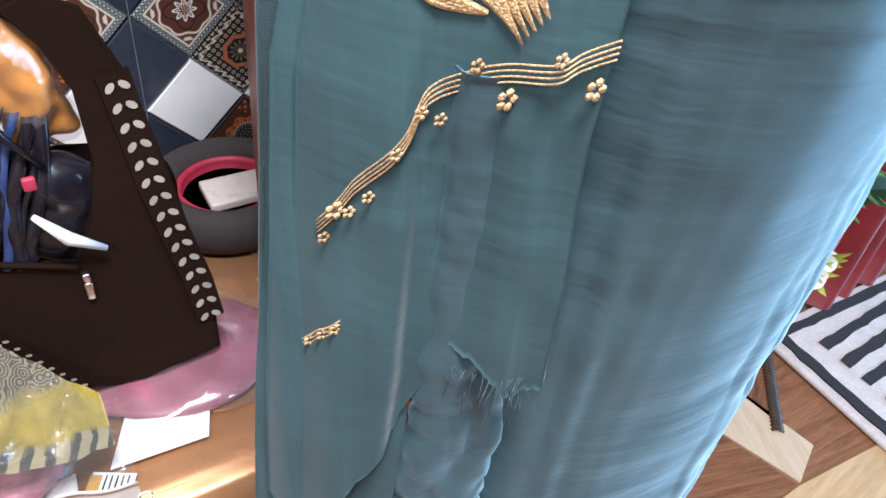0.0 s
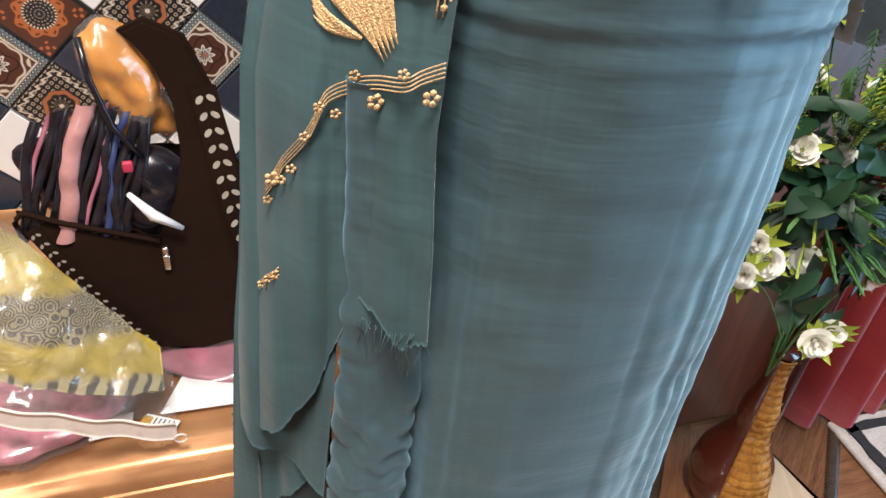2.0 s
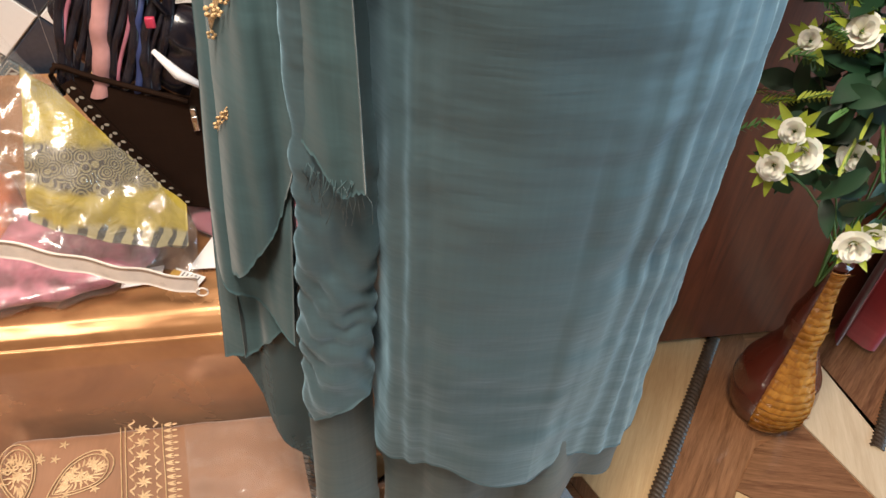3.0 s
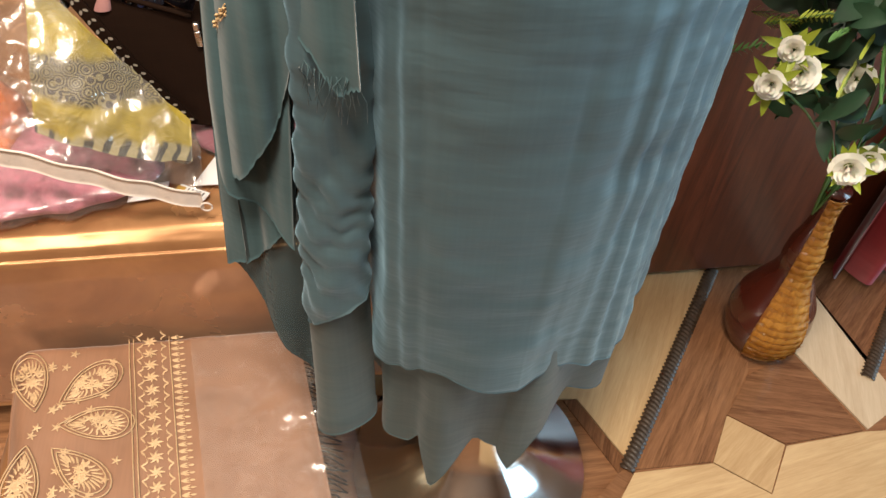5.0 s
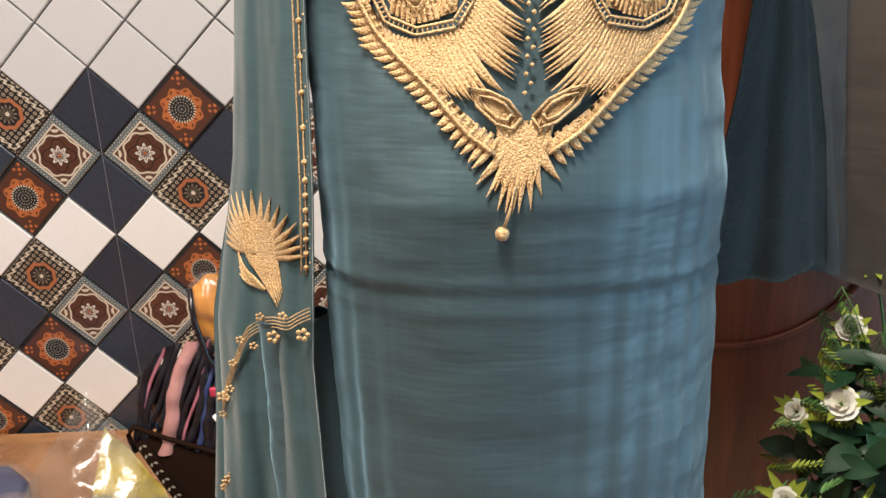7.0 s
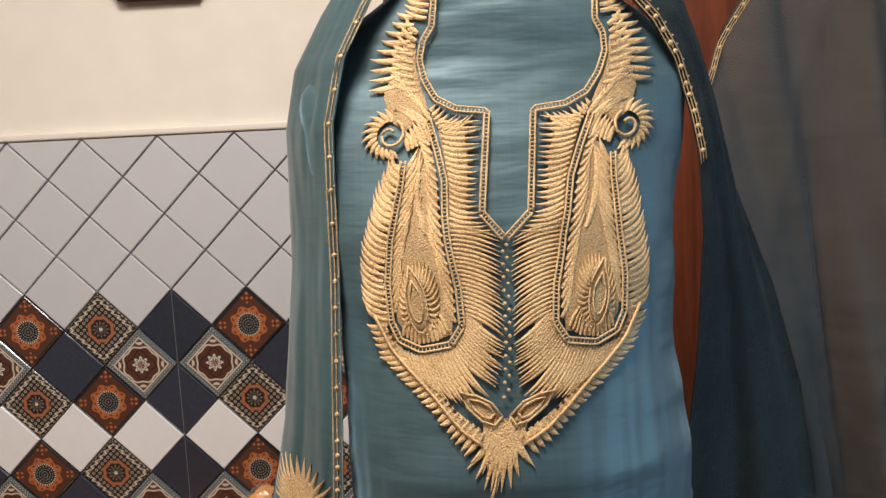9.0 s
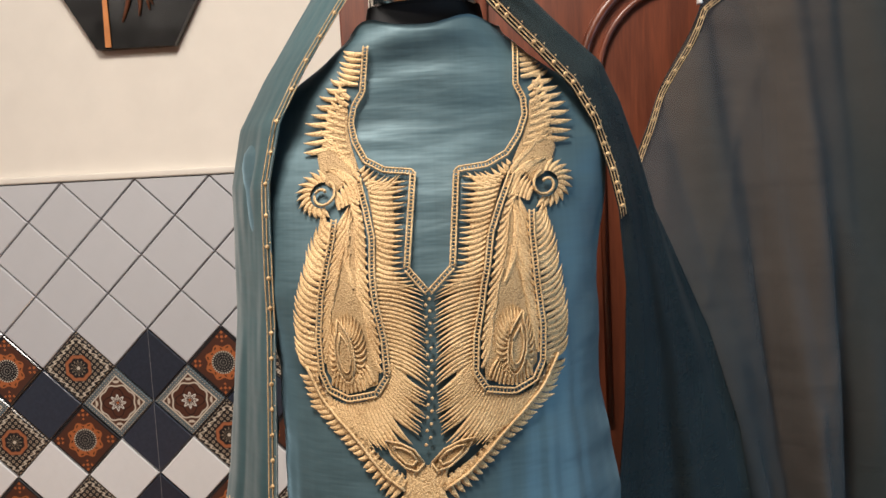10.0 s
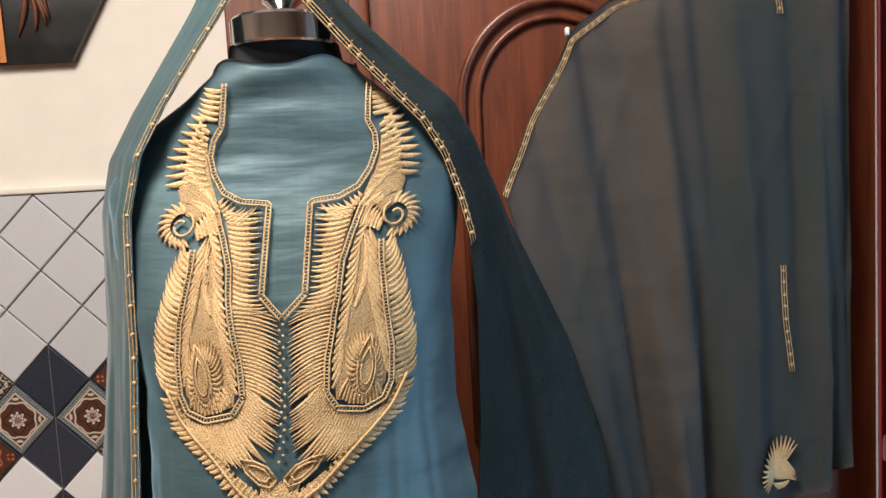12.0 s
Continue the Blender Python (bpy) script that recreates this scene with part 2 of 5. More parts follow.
M["maple"] = wood("pale_floor_print", (0.46, 0.34, 0.22), (0.62, 0.49, 0.34), 0.22, 0.4, (1, 12, 1), 4.0, True)
M["t_navy"] = tile_plain("navy_slate_tile", (0.030, 0.038, 0.058), 0.22, 0.5, 0.45, 120)
M["t_white"] = tile_plain("white_glazed_tile", (0.80, 0.80, 0.81), 0.12, 0.08)
M["t_grey"] = tile_plain("pale_grey_glazed_tile", (0.56, 0.57, 0.60), 0.10, 0.25, 0.05, 20)
M["t_flower"], M["t_orange"], M["t_dark"] = tile_flower("flower_medallion_tile"), tile_orange("orange_medallion_tile"), tile_dark("dark_lattice_tile")
M["maroon"] = plain("dark_red_lacquer", (0.075, 0.014, 0.008), 0.25, 0, 0.3, 12, 0.05, Coat_Weight=0.5)
M["carved"] = wood("carved_yellow_wood", (0.26, 0.085, 0.012), (0.60, 0.29, 0.05), 0.35, 0.4, (8, 8, 2), 8.0)
M["petal"] = plain("white_silk_petal", (0.82, 0.79, 0.70), 0.6, 0, 0.08, 60, 0.2, Subsurface_Weight=0.1)
M["blush"] = plain("blush_silk_petal", (0.72, 0.48, 0.36), 0.6, 0, 0.12, 60, 0.2)
M["leaf"] = plain("dark_green_leaf", (0.009, 0.040, 0.015), 0.5, 0, 0.4, 40, 0.25)
M["sprig"] = plain("yellow_green_leaf", (0.27, 0.33, 0.03), 0.5, 0, 0.35, 40, 0.2)
M["fern"] = plain("mid_green_fern", (0.07, 0.17, 0.04), 0.5, 0, 0.4, 40, 0.2)
M["red_cloth"] = cloth("red_curtain_cloth", (0.19, 0.009, 0.013), 0.6, 0.3, crumple=0.3)
M["pink_print"] = plain("pale_pink_print", (0.62, 0.36, 0.36), 0.6)
M["brown_cloth"] = cloth("dark_brown_canvas", (0.016, 0.008, 0.005), 0.85, 0.0, crumple=0.2, spec=0.04)
M["ivory_print"] = plain("ivory_leaf_print", (0.34, 0.29, 0.23), 0.7)
M["black_poly"] = plain("black_glossy_polythene", (0.012, 0.010, 0.014), 0.22, 0, 0.3, 40, 0.7)
M["pink_satin"] = plain("dusty_pink_satin", (0.42, 0.21, 0.20), 0.35, 0, 0.25, 50, 0.6)
M["amber"] = plain("amber_satin_in_plastic", (0.62, 0.25, 0.025), 0.25, 0, 0.45, 30, 0.9)
M["mauve"] = plain("mauve_pink_satin", (0.34, 0.12, 0.16), 0.3, 0, 0.35, 18, 0.5)
M["magenta"] = plain("magenta_printed_cloth", (0.56, 0.20, 0.27), 0.4, 0, 0.6, 60, 0.5)
M["tangerine"] = plain("orange_printed_cloth", (0.72, 0.20, 0.06), 0.4, 0, 0.4, 30, 0.5)
M["navy_cloth"] = plain("navy_blue_cloth", (0.03, 0.045, 0.14), 0.5, 0, 0.4, 30, 0.5)
M["plastic"] = clear_plastic("crinkled_clear_plastic")
M["zip_white"] = plain("milky_zip_band", (0.72, 0.64, 0.58), 0.3, 0, 0.12, 60, 0.4)
M["card"] = plain("white_card", (0.82, 0.80, 0.80), 0.6, 0, 0.03, 20, 0.03)
M["ink"] = plain("printed_black", (0.02, 0.02, 0.02), 0.6)
M["gold_ink"] = plain("printed_gold", (0.55, 0.33, 0.08), 0.4)
M["felt"] = plain("charcoal_felt", (0.045, 0.037, 0.037), 0.85, 0, 0.25, 80, 0.4)
M["red_ring"] = plain("crimson_lining", (0.45, 0.03, 0.07), 0.5)
M["steel"] = plain("nickel_zip", (0.6, 0.55, 0.5), 0.25, 1.0)
M["rope"] = plain("dark_twisted_inlay", (0.05, 0.032, 0.02), 0.45, 0, 0.3, 60, 0.3)
M["rug_white"] = plain("ivory_pile", (0.60, 0.55, 0.52), 0.95, 0, 0.2, 220, 0.9)
M["rug_black"] = plain("black_pile", (0.025, 0.022, 0.024), 0.95, 0, 0.3, 220, 0.9)
M["art"] = plain("black_glass_print", (0.010, 0.010, 0.010), 0.2)
M["art_orange"] = plain("orange_print", (0.55, 0.20, 0.05), 0.4)
M["art_smoke"] = plain("smoky_orange_print", (0.13, 0.045, 0.02), 0.4)


def gold_thread(name, dark, light, metal=0.4):
    s = Shade(name)
    v = s.coord()
    rows = s.voronoi(v, 800)
    n = s.noise(v, 500, 2)
    big = s.noise(v, 24, 2)
    f = s.m("ADD", s.m("MULTIPLY", s.m("SUBTRACT", 1.0, rows), 0.4), s.m("ADD", s.m("MULTIPLY", n, 0.25), s.m("MULTIPLY", big, 0.45)))
    s.set(Base_Color=s.mix(s.step(f, 0.34, 0.76), dark, light), Metallic=metal, Roughness=0.55, Sheen_Weight=0.15)
    s.bump(s.m("SUBTRACT", n, rows), 0.6, 0.001)
    return s.mat


M["gold"] = gold_thread("zari_gold_thread", (0.36, 0.21, 0.08), (0.80, 0.57, 0.30), 0.25)
M["gold_ground"] = gold_thread("couched_gold_ground", (0.26, 0.16, 0.065), (0.54, 0.37, 0.18), 0.2)


def bronze_satin(name):
    s = Shade(name)
    v = s.coord()
    a = s.noise(s.scaled(v, (4, 60, 60)), 1, 3, 0.6, 0.5)
    b = s.noise(v, 7, 4, 0.6, 0.6)
    fine = s.noise(v, 400, 2)
    s.set(Base_Color=s.mix(s.step(b, 0.3, 0.7), (0.36, 0.17, 0.07), (0.54, 0.28, 0.125)), Metallic=0.5,
          Roughness=s.m("ADD", s.m("MULTIPLY", b, 0.06), 0.24), Sheen_Weight=0.2)
    s.bump(s.m("ADD", s.m("MULTIPLY", a, 0.5), s.m("ADD", s.m("MULTIPLY", b, 1.0), s.m("MULTIPLY", fine, 0.05))), 0.07, 0.006)
    return s.mat


M["bronze"] = bronze_satin("bronze_satin_cloth")
M["shawl"] = cloth("rose_beige_wool", (0.30, 0.155, 0.09), 0.6, 0.4, crumple=0.3)
M["shawl_thread"] = plain("cream_shawl_thread", (0.58, 0.40, 0.23), 0.5, 0.15, 0.25, 200, 0.8)


def yellow_scarf(name):
    s = Shade(name)
    v = s.coord()
    o = s.xyz(v)
    n = s.noise(v, 30, 3, 0.5, 0.5)
    w = s.m("ADD", s.m("ADD", o[2], s.m("MULTIPLY", o[0], 0.33)), s.m("MULTIPLY", s.m("SUBTRACT", n, 0.5), 0.03))
    u = s.m("SUBTRACT", o[0], s.m("MULTIPLY", o[2], 0.33))
    cells = s.voronoi(v, 62)
    rings = s.step(s.m("SINE", s.m("MULTIPLY", cells, 34.0)), -0.2, 0.2)
    col = s.mix(s.step(n, 0.35, 0.65), (0.25, 0.18, 0.012), (0.42, 0.31, 0.028))
    lace = s.mix(rings, (0.24, 0.20, 0.10), (0.055, 0.04, 0.028))
    col = s.mix(between(s, w, 0.632, 0.668, 0.004), col, lace)
    col = s.mix(s.m("MULTIPLY", between(s, w, 0.700, 0.85, 0.008), rings), col, (0.30, 0.25, 0.12))
    col = s.mix(s.m("MULTIPLY", between(s, s.m("ADD", u, s.m("MULTIPLY", n, 0.02)), 0.045, 0.068, 0.004), s.step(w, 0.63, 0.64)), col, lace)
    edge = s.mix(s.step(s.m("SINE", s.m("ADD", s.m("MULTIPLY", u, 300.0), s.m("MULTIPLY", n, 9.0))), 0.25, 0.45), (0.32, 0.27, 0.14), (0.05, 0.045, 0.035))
    col = s.mix(s.m("SUBTRACT", 1.0, s.step(w, 0.598, 0.603)), col, edge)
    s.set(Base_Color=col, Roughness=0.55, Coat_Weight=0.1, Coat_Roughness=0.2)
    s.bump(s.noise(v, 26, 4, 0.6, 0.8), 0.6, 0.008)
    return s.mat


M["scarf"] = yellow_scarf("yellow_printed_scarf")


# ---- mesh helpers ----
def part(name, bm, material, parent=None, label="", smooth=True):
    """Links a bmesh as one mesh object, under a thing or a part if one is given."""
    me = bpy.data.meshes.new(name)
    bm.normal_update()
    bm.to_mesh(me)
    bm.free()
    me.materials.append(material)
    if smooth:
        me.polygons.foreach_set("use_smooth", [True] * len(me.polygons))
    ob = new(name, me)
    if parent is not None:
        ob.parent = parent
    if label:
        ob["label"] = label
    return ob


def thing(name, label, category, group="", kind=""):
    return tagged(new(name), label, category, group, kind)


def smooth_by(ob, degrees=40):
    ob.data.set_sharp_from_angle(angle=radians(degrees))
    return ob


def bm_box(lo, hi, bevel=0.0, bm=None):
    bm = bm or bmesh.new()
    r = bmesh.ops.create_cube(bm, size=1)
    c, d = (Vector(lo) + Vector(hi)) / 2, Vector(hi) - Vector(lo)
    for v in r["verts"]:
        v.co = Vector([v.co[k] * d[k] + c[k] for k in range(3)])
    if bevel:
        edges = list({e for v in r["verts"] for e in v.link_edges})
        bmesh.ops.bevel(bm, geom=edges, offset=bevel, segments=2, affect="EDGES", profile=0.6)
    return bm


def bm_grid(P, thick=0.0, closed=False):
    """A sheet from an array of points [rows, columns, 3]; closed: columns join round. thick: second face behind it."""
    P = np.asarray(P, float)
    nv, nu = P.shape[:2]
    bm = bmesh.new()
    layers = [P]
    if thick:
        du = np.gradient(P, axis=1)
        dv = np.gradient(P, axis=0)
        if closed:
            du[:, 0] = du[:, -1] = (P[:, 1] - P[:, -1]) / 2
        n = np.cross(du, dv)
        n /= np.linalg.norm(n, axis=2, keepdims=True) + 1e-9
        layers.append(P - n * thick)
    vs = [[[bm.verts.new(p) for p in row] for row in L] for L in layers]
    cols = range(nu if closed else nu - 1)
    for k, L in enumerate(vs):
        for i in range(nv - 1):
            for j in cols:
                q = [L[i][j], L[i][(j + 1) % nu], L[i + 1][(j + 1) % nu], L[i + 1][j]]
                bm.faces.new(q if k else q[::-1])
    if thick:
        a, b = vs
        for i in range(nv - 1):
            if not closed:
                bm.faces.new([a[i][0], a[i + 1][0], b[i + 1][0], b[i][0]])
                bm.faces.new([a[i + 1][-1], a[i][-1], b[i][-1], b[i + 1][-1]])
        for j in cols:
            k = (j + 1) % nu
            bm.faces.new([a[0][k], a[0][j], b[0][j], b[0][k]])
            bm.faces.new([a[-1][j], a[-1][k], b[-1][k], b[-1][j]])
    return bm


def bm_lathe(profile, n=40, centre=(0, 0, 0), bm=None, drift=None):
    """Turned solid: rows of (radius, height)."""
    bm = bm or bmesh.new()
    rows = []
    for r, z in profile:
        off = drift(z) if drift else (0, 0)
        rows.append([bm.verts.new((centre[0] + off[0] + r * math.cos(2 * math.pi * k / n), centre[1] + off[1] + r * math.sin(2 * math.pi * k / n), centre[2] + z)) for k in range(n)])
    for a, b in zip(rows, rows[1:]):
        for k in range(n):
            bm.faces.new([a[k], a[(k + 1) % n], b[(k + 1) % n], b[k]])
    bm.faces.new(rows[0][::-1])
    bm.faces.new(rows[-1])
    return bm


def bm_tube(pts, radius, n=6, bm=None):
    bm = bm or bmesh.new()
    pts = [Vector(p) for p in pts]
    rings = []
    for i, p in enumerate(pts):
        d = (pts[min(i + 1, len(pts) - 1)] - pts[max(i - 1, 0)]).normalized()
        a = d.cross(Vector((0.31, 0.2, 0.93))).normalized()
        b = d.cross(a)
        r = radius[i] if isinstance(radius, (list, tuple)) else radius
        rings.append([bm.verts.new(p + (a * math.cos(2 * math.pi * k / n) + b * math.sin(2 * math.pi * k / n)) * r) for k in range(n)])
    for a, b in zip(rings, rings[1:]):
        for k in range(n):
            bm.faces.new([a[k], a[(k + 1) % n], b[(k + 1) % n], b[k]])
    bm.faces.new(rings[0][::-1])
    bm.faces.new(rings[-1])
    return bm


def bm_prism(poly, m, depth, bm=None):
    """A flat polygon of (x, y), extruded by depth along its z, at the pose m."""
    bm = bm or bmesh.new()
    a = [bm.verts.new(m @ Vector((x, y, 0))) for x, y in poly]
    b = [bm.verts.new(m @ Vector((x, y, depth))) for x, y in poly]
    bm.faces.new(a[::-1])
    bm.faces.new(b)
    n = len(poly)
    for k in range(n):
        bm.faces.new([a[k], a[(k + 1) % n], b[(k + 1) % n], b[k]])
    return bm


def curve_at(keys, x):
    k = np.array(sorted(keys), float)
    return np.array([np.interp(x, k[:, 0], k[:, c]) for c in range(1, k.shape[1])]).T


def fbm(x, y, z):
    return noise.noise((x, y, z)) + 0.5 * noise.noise((x * 2.1, y * 2.1, z * 2.1 + 7))


# ---- room ----
WALL, TOP = 0.0, 1.43
tagged(part("wall_north", bm_box((-2.2, 0.0, 0), (3.2, 0.15, 2.7)), M["paint"], smooth=False), "warm white painted wall above a tiled dado", "wall", kind="structure")
# South, west and east walls are unseen; their brown keeps bounce low.
tagged(part("wall_south", bm_box((-2.2, -4.15, 0), (3.2, -4.0, 2.7)), M["unseen_wall"], smooth=False), "unseen wall behind the camera, brown to limit bounced light", "wall", kind="structure")
tagged(part("wall_west", bm_box((-2.35, -4.15, 0), (-2.2, 0.15, 2.7)), M["unseen_wall"], smooth=False), "unseen side wall, brown to limit bounced light", "wall", kind="structure")
# East side: opening cut to suit the added cool lamp.
bm = bm_box((3.2, -4.15, 0), (3.35, -2.5, 2.7))
bm_box((3.2, -1.0, 0), (3.35, 0.15, 2.7), bm=bm)
bm_box((3.2, -2.5, 2.3), (3.35, -1.0, 2.7), bm=bm)
tagged(part("wall_east", bm, M["unseen_wall"], smooth=False), "unseen brown side wall with an assumed entrance opening", "wall", kind="structure")
tagged(part("ceiling", bm_box((-2.35, -4.15, 2.7), (3.35, 0.15, 2.8)), M["ceiling"], smooth=False), "plain white ceiling", "ceiling", kind="structure")
floor = tagged(part("floor", bm_box((-2.35, -4.15, -0.1), (6.5, 0.15, -0.004)), M["walnut"], smooth=False), "glossy printed wood-pattern floor in walnut and oak tones", "floor", kind="structure")
dado = tagged(part("dado_wall", bm_box((-2.2, -0.008, 0), (3.2, -0.0005, TOP + 0.002)), M["grout"], smooth=False), "dado of diagonal patterned ceramic tiles", "tiled wall", kind="structure")
tagged(part("dado_trim", bm_box((-2.2, -0.016, TOP + 0.0025), (3.2, -0.0005, TOP + 0.016), 0.003), M["paint"]), "cream plaster lip over the tiles", "trim", kind="structure")
for cx, cy in ((0.35, -1.35), (-0.9, -2.2)):
    lamp = thing("ceiling_lamp", "square recessed ceiling lamp panel", "lamp", "ceiling lamps")
    part("frame", bm_box((cx - 0.28, cy - 0.28, 2.672), (cx + 0.28, cy + 0.28, 2.698), 0.006), M["ceiling"], lamp)

# ---- hexagonal wall picture ----
hexa = thing("wall_picture", "black hexagonal picture with an orange flower stem and smoke", "picture")
hx, hz, hr = 0.028, 1.817, 0.154
H6 = [(hr * math.cos(radians(60 * k)), hr * math.sin(radians(60 * k))) for k in range(6)]
face = pose(hx, -0.004, hz, 90, 0, 0)
board = part("board", bm_prism(H6, face, 0.016), M["art"], hexa, smooth=False)
face2 = pose(hx, -0.0225, hz, 90, 0, 0)
part("stem", bm_prism([(-0.058, -0.131), (-0.046, -0.131), (-0.047, -0.03), (-0.052, 0.05), (-0.060, 0.05), (-0.056, -0.03)], face2, 0.0015), M["art_orange"], hexa, smooth=False)
for k in range(5):
    ph = k * 0.9
    pts = [Vector((hx - 0.02 + 0.018 * k + 0.020 * math.sin(ph + 3.0 * s / 9), -0.0228, hz - 0.085 + 0.010 * k + 0.15 * s / 9)) for s in range(10)]
    part("smoke_wisp", bm_tube(pts, [0.0015 + 0.005 * math.sin(math.pi * s / 9) for s in range(10)], 4), M["art_smoke"], hexa)

# ---- open wooden door leaf ----
leaf = thing("wooden_door", "red-brown veneered door leaf with arched raised panels", "door", kind="structure")
part("slab", bm_box((0.497, -0.42, 0.012), (1.56, -0.38, 2.15), 0.004), M["door"], leaf)
part("stile", bm_box((0.674, -0.432, 0.02), (0.703, -0.4203, 2.1), 0.005), M["door"], leaf, "rounded lighter moulding strip")


def arch_pts(cx, half, z0, zs, up=1):
    pts = [(cx - half, -0.423, z0), (cx - half, -0.423, zs)]
    pts += [(cx - half * math.cos(a), -0.423, zs + up * half * 1.05 * math.sin(a)) for a in np.linspace(0.15, math.pi - 0.15, 22)]
    return pts + [(cx + half, -0.423, zs), (cx + half, -0.423, z0)]


part("moulding", bm_tube(arch_pts(0.965, 0.135, 1.02, 1.525), 0.0075, 8), M["door"], leaf, "arched panel moulding")
part("moulding", bm_tube(arch_pts(0.965, 0.112, 1.04, 1.525), 0.005, 8), M["door"], leaf, "arched panel moulding")
part("moulding", bm_tube([(0.98 + 0.2 * math.sin(a), -0.422, 0.96 - 0.19 * math.cos(a)) for a in np.linspace(-1.1, 1.1, 24)], 0.0045, 8), M["door"], leaf, "curved panel moulding")

# ---- red curtain, striped rug ----
U = np.linspace(0, 1, 90)
P = np.array([[(1.418 + 0.55 * u, -0.47 + 0.03 * math.sin(u * 40) + 0.012 * math.sin(u * 17 + v), 0.015 + 2.0 * v) for u in U] for v in np.linspace(1, 0, 12)])
curtain = thing("curtain", "red cloth curtain with pale pink blotched print", "curtain")
part("cloth", bm_grid(P, 0.004), M["red_cloth"], curtain)
for k in range(26):
    u, z = random.uniform(0.02, 0.6), random.uniform(0.3, 1.9)
    x, y = 1.418 + 0.55 * u, -0.47 + 0.03 * math.sin(u * 40) - 0.006
    rr = random.uniform(0.008, 0.02)
    part("print_patch", bm_prism([(rr * math.cos(a) * random.uniform(0.5, 1.1), 2.2 * rr * math.sin(a)) for a in np.linspace(0, 5.6, 9)], pose(x, y, z, 90, 0, math.degrees(math.atan(2.2 * math.cos(u * 40)))), 0.002), M["pink_print"], curtain, smooth=False)

rug = thing("striped_rug", "black and ivory striped shaggy rug on the floor", "rug")
part("woven_base", bm_box((1.54, -1.25, 0.001), (2.35, -0.485, 0.014), 0.005), M["rug_white"], rug)


def rug_strip(a, b, w):
    a, b = Vector(a), Vector(b)
    side = Vector((-(b - a).y, (b - a).x)).normalized() * w / 2
    n = 26
    bm = bmesh.new()
    rows = []
    for i in range(n + 1):
        p, j = a.lerp(b, i / n), random.uniform(0.75, 1.2)
        q0, q1 = p + side * j, p - side * random.uniform(0.75, 1.2)
        rows.append([bm.verts.new((q0.x, q0.y, 0.0145)), bm.verts.new((q0.x, q0.y, 0.019)), bm.verts.new((q1.x, q1.y, 0.019)), bm.verts.new((q1.x, q1.y, 0.0145))])
    for r, s in zip(rows, rows[1:]):
        for k in range(3):
            bm.faces.new([r[k], s[k], s[k + 1], r[k + 1]])
    return bm


for a, b, w in (((1.575, -1.24), (1.575, -0.50), 0.026), ((1.56, -0.515), (2.33, -0.515), 0.022)):
    part("border_stripe", rug_strip(a, b, w), M["rug_black"], rug, smooth=False)
for k in range(13):
    y = -0.56 - 0.055 * k
    part("stripe", rug_strip((1.64, y - 0.02), (2.30, y + 0.03), 0.024), M["rug_black"], rug, smooth=False)

# ---- dress form ----
CX, CY = 0.638, -0.772
BODY = [  # height, half width, depth to the front, depth to the back
    (0.36, 0.150, 0.130, 0.03), (0.60, 0.148, 0.134, 0.03), (0.80, 0.146, 0.136, 0.03), (1.00, 0.145, 0.142, 0.035), (1.12, 0.145, 0.148, 0.045),
    (1.22, 0.147, 0.122, 0.06), (1.32, 0.150, 0.100, 0.07), (1.385, 0.160, 0.078, 0.075), (1.43, 0.164, 0.060, 0.07), (1.465, 0.150, 0.051, 0.06), (1.49, 0.120, 0.048, 0.052),
    (1.51, 0.092, 0.047, 0.048), (1.528, 0.070, 0.047, 0.047), (1.56, 0.064, 0.046, 0.046), (1.60, 0.06, 0.045, 0.045)]


def body_at(z):
    return curve_at(BODY, z)


def squareness(z, c):
    """How boxy the section is; the side towards the flowers is slack and flatter."""
    return float(np.interp(z, (1.05, 1.28), (1.62, 2.2) if c > 0 else (3.0, 3.1)))


def half_width(z, c):
    hw = float(body_at(z)[0])
    return hw + float(np.interp(z, (0.9, 1.1, 1.2, 1.3), (0.026, 0.018, 0.002, 0.0)) if c > 0 else np.interp(z, (1.24, 1.31, 1.42, 1.47), (0.0, 0.016, 0.014, 0.0)))


def body_point(th, z, grow=0.0):
    _, fd, bd = body_at(z)
    c, s = math.cos(th), math.sin(th)
    e = 2 / (squareness(z, c) if s < 0 else squareness(z, -1))
    d = fd if s < 0 else bd
    return (CX + (half_width(z, c) + grow) * math.copysign(abs(c) ** e, c), CY + (d + grow) * math.copysign(abs(s) ** e, s))


def front(x, z, grow=0.0):
    """The front of the dress at (x, z)."""
    fd = float(body_at(z)[1])
    q = min(0.999, abs(x - CX) / (half_width(z, x - CX) + grow))
    k = squareness(z, x - CX)
    return CY - (fd + grow) * (1 - q ** k) ** (1 / k)


bm = bmesh.new()
rows = []
for z in np.linspace(1.0, 1.557, 30):
    rows.append([bm.verts.new((*body_point(2 * math.pi * k / 48, z, -0.012), z)) for k in range(48)])
for a, b in zip(rows, rows[1:]):
    for k in range(48):
        bm.faces.new([a[k], a[(k + 1) % 48], b[(k + 1) % 48], b[k]])
bm.faces.new(rows[0][::-1])
bm.faces.new(rows[-1])
torso_faces = len(bm.faces)
bm_lathe([(0.186, 0.0), (0.189, 0.006), (0.186, 0.013), (0.165, 0.020), (0.12, 0.036), (0.08, 0.066), (0.05, 0.115), (0.032, 0.18), (0.022, 0.26), (0.019, 0.40), (0.019, 1.0)], 64, (CX, CY, 0), bm)
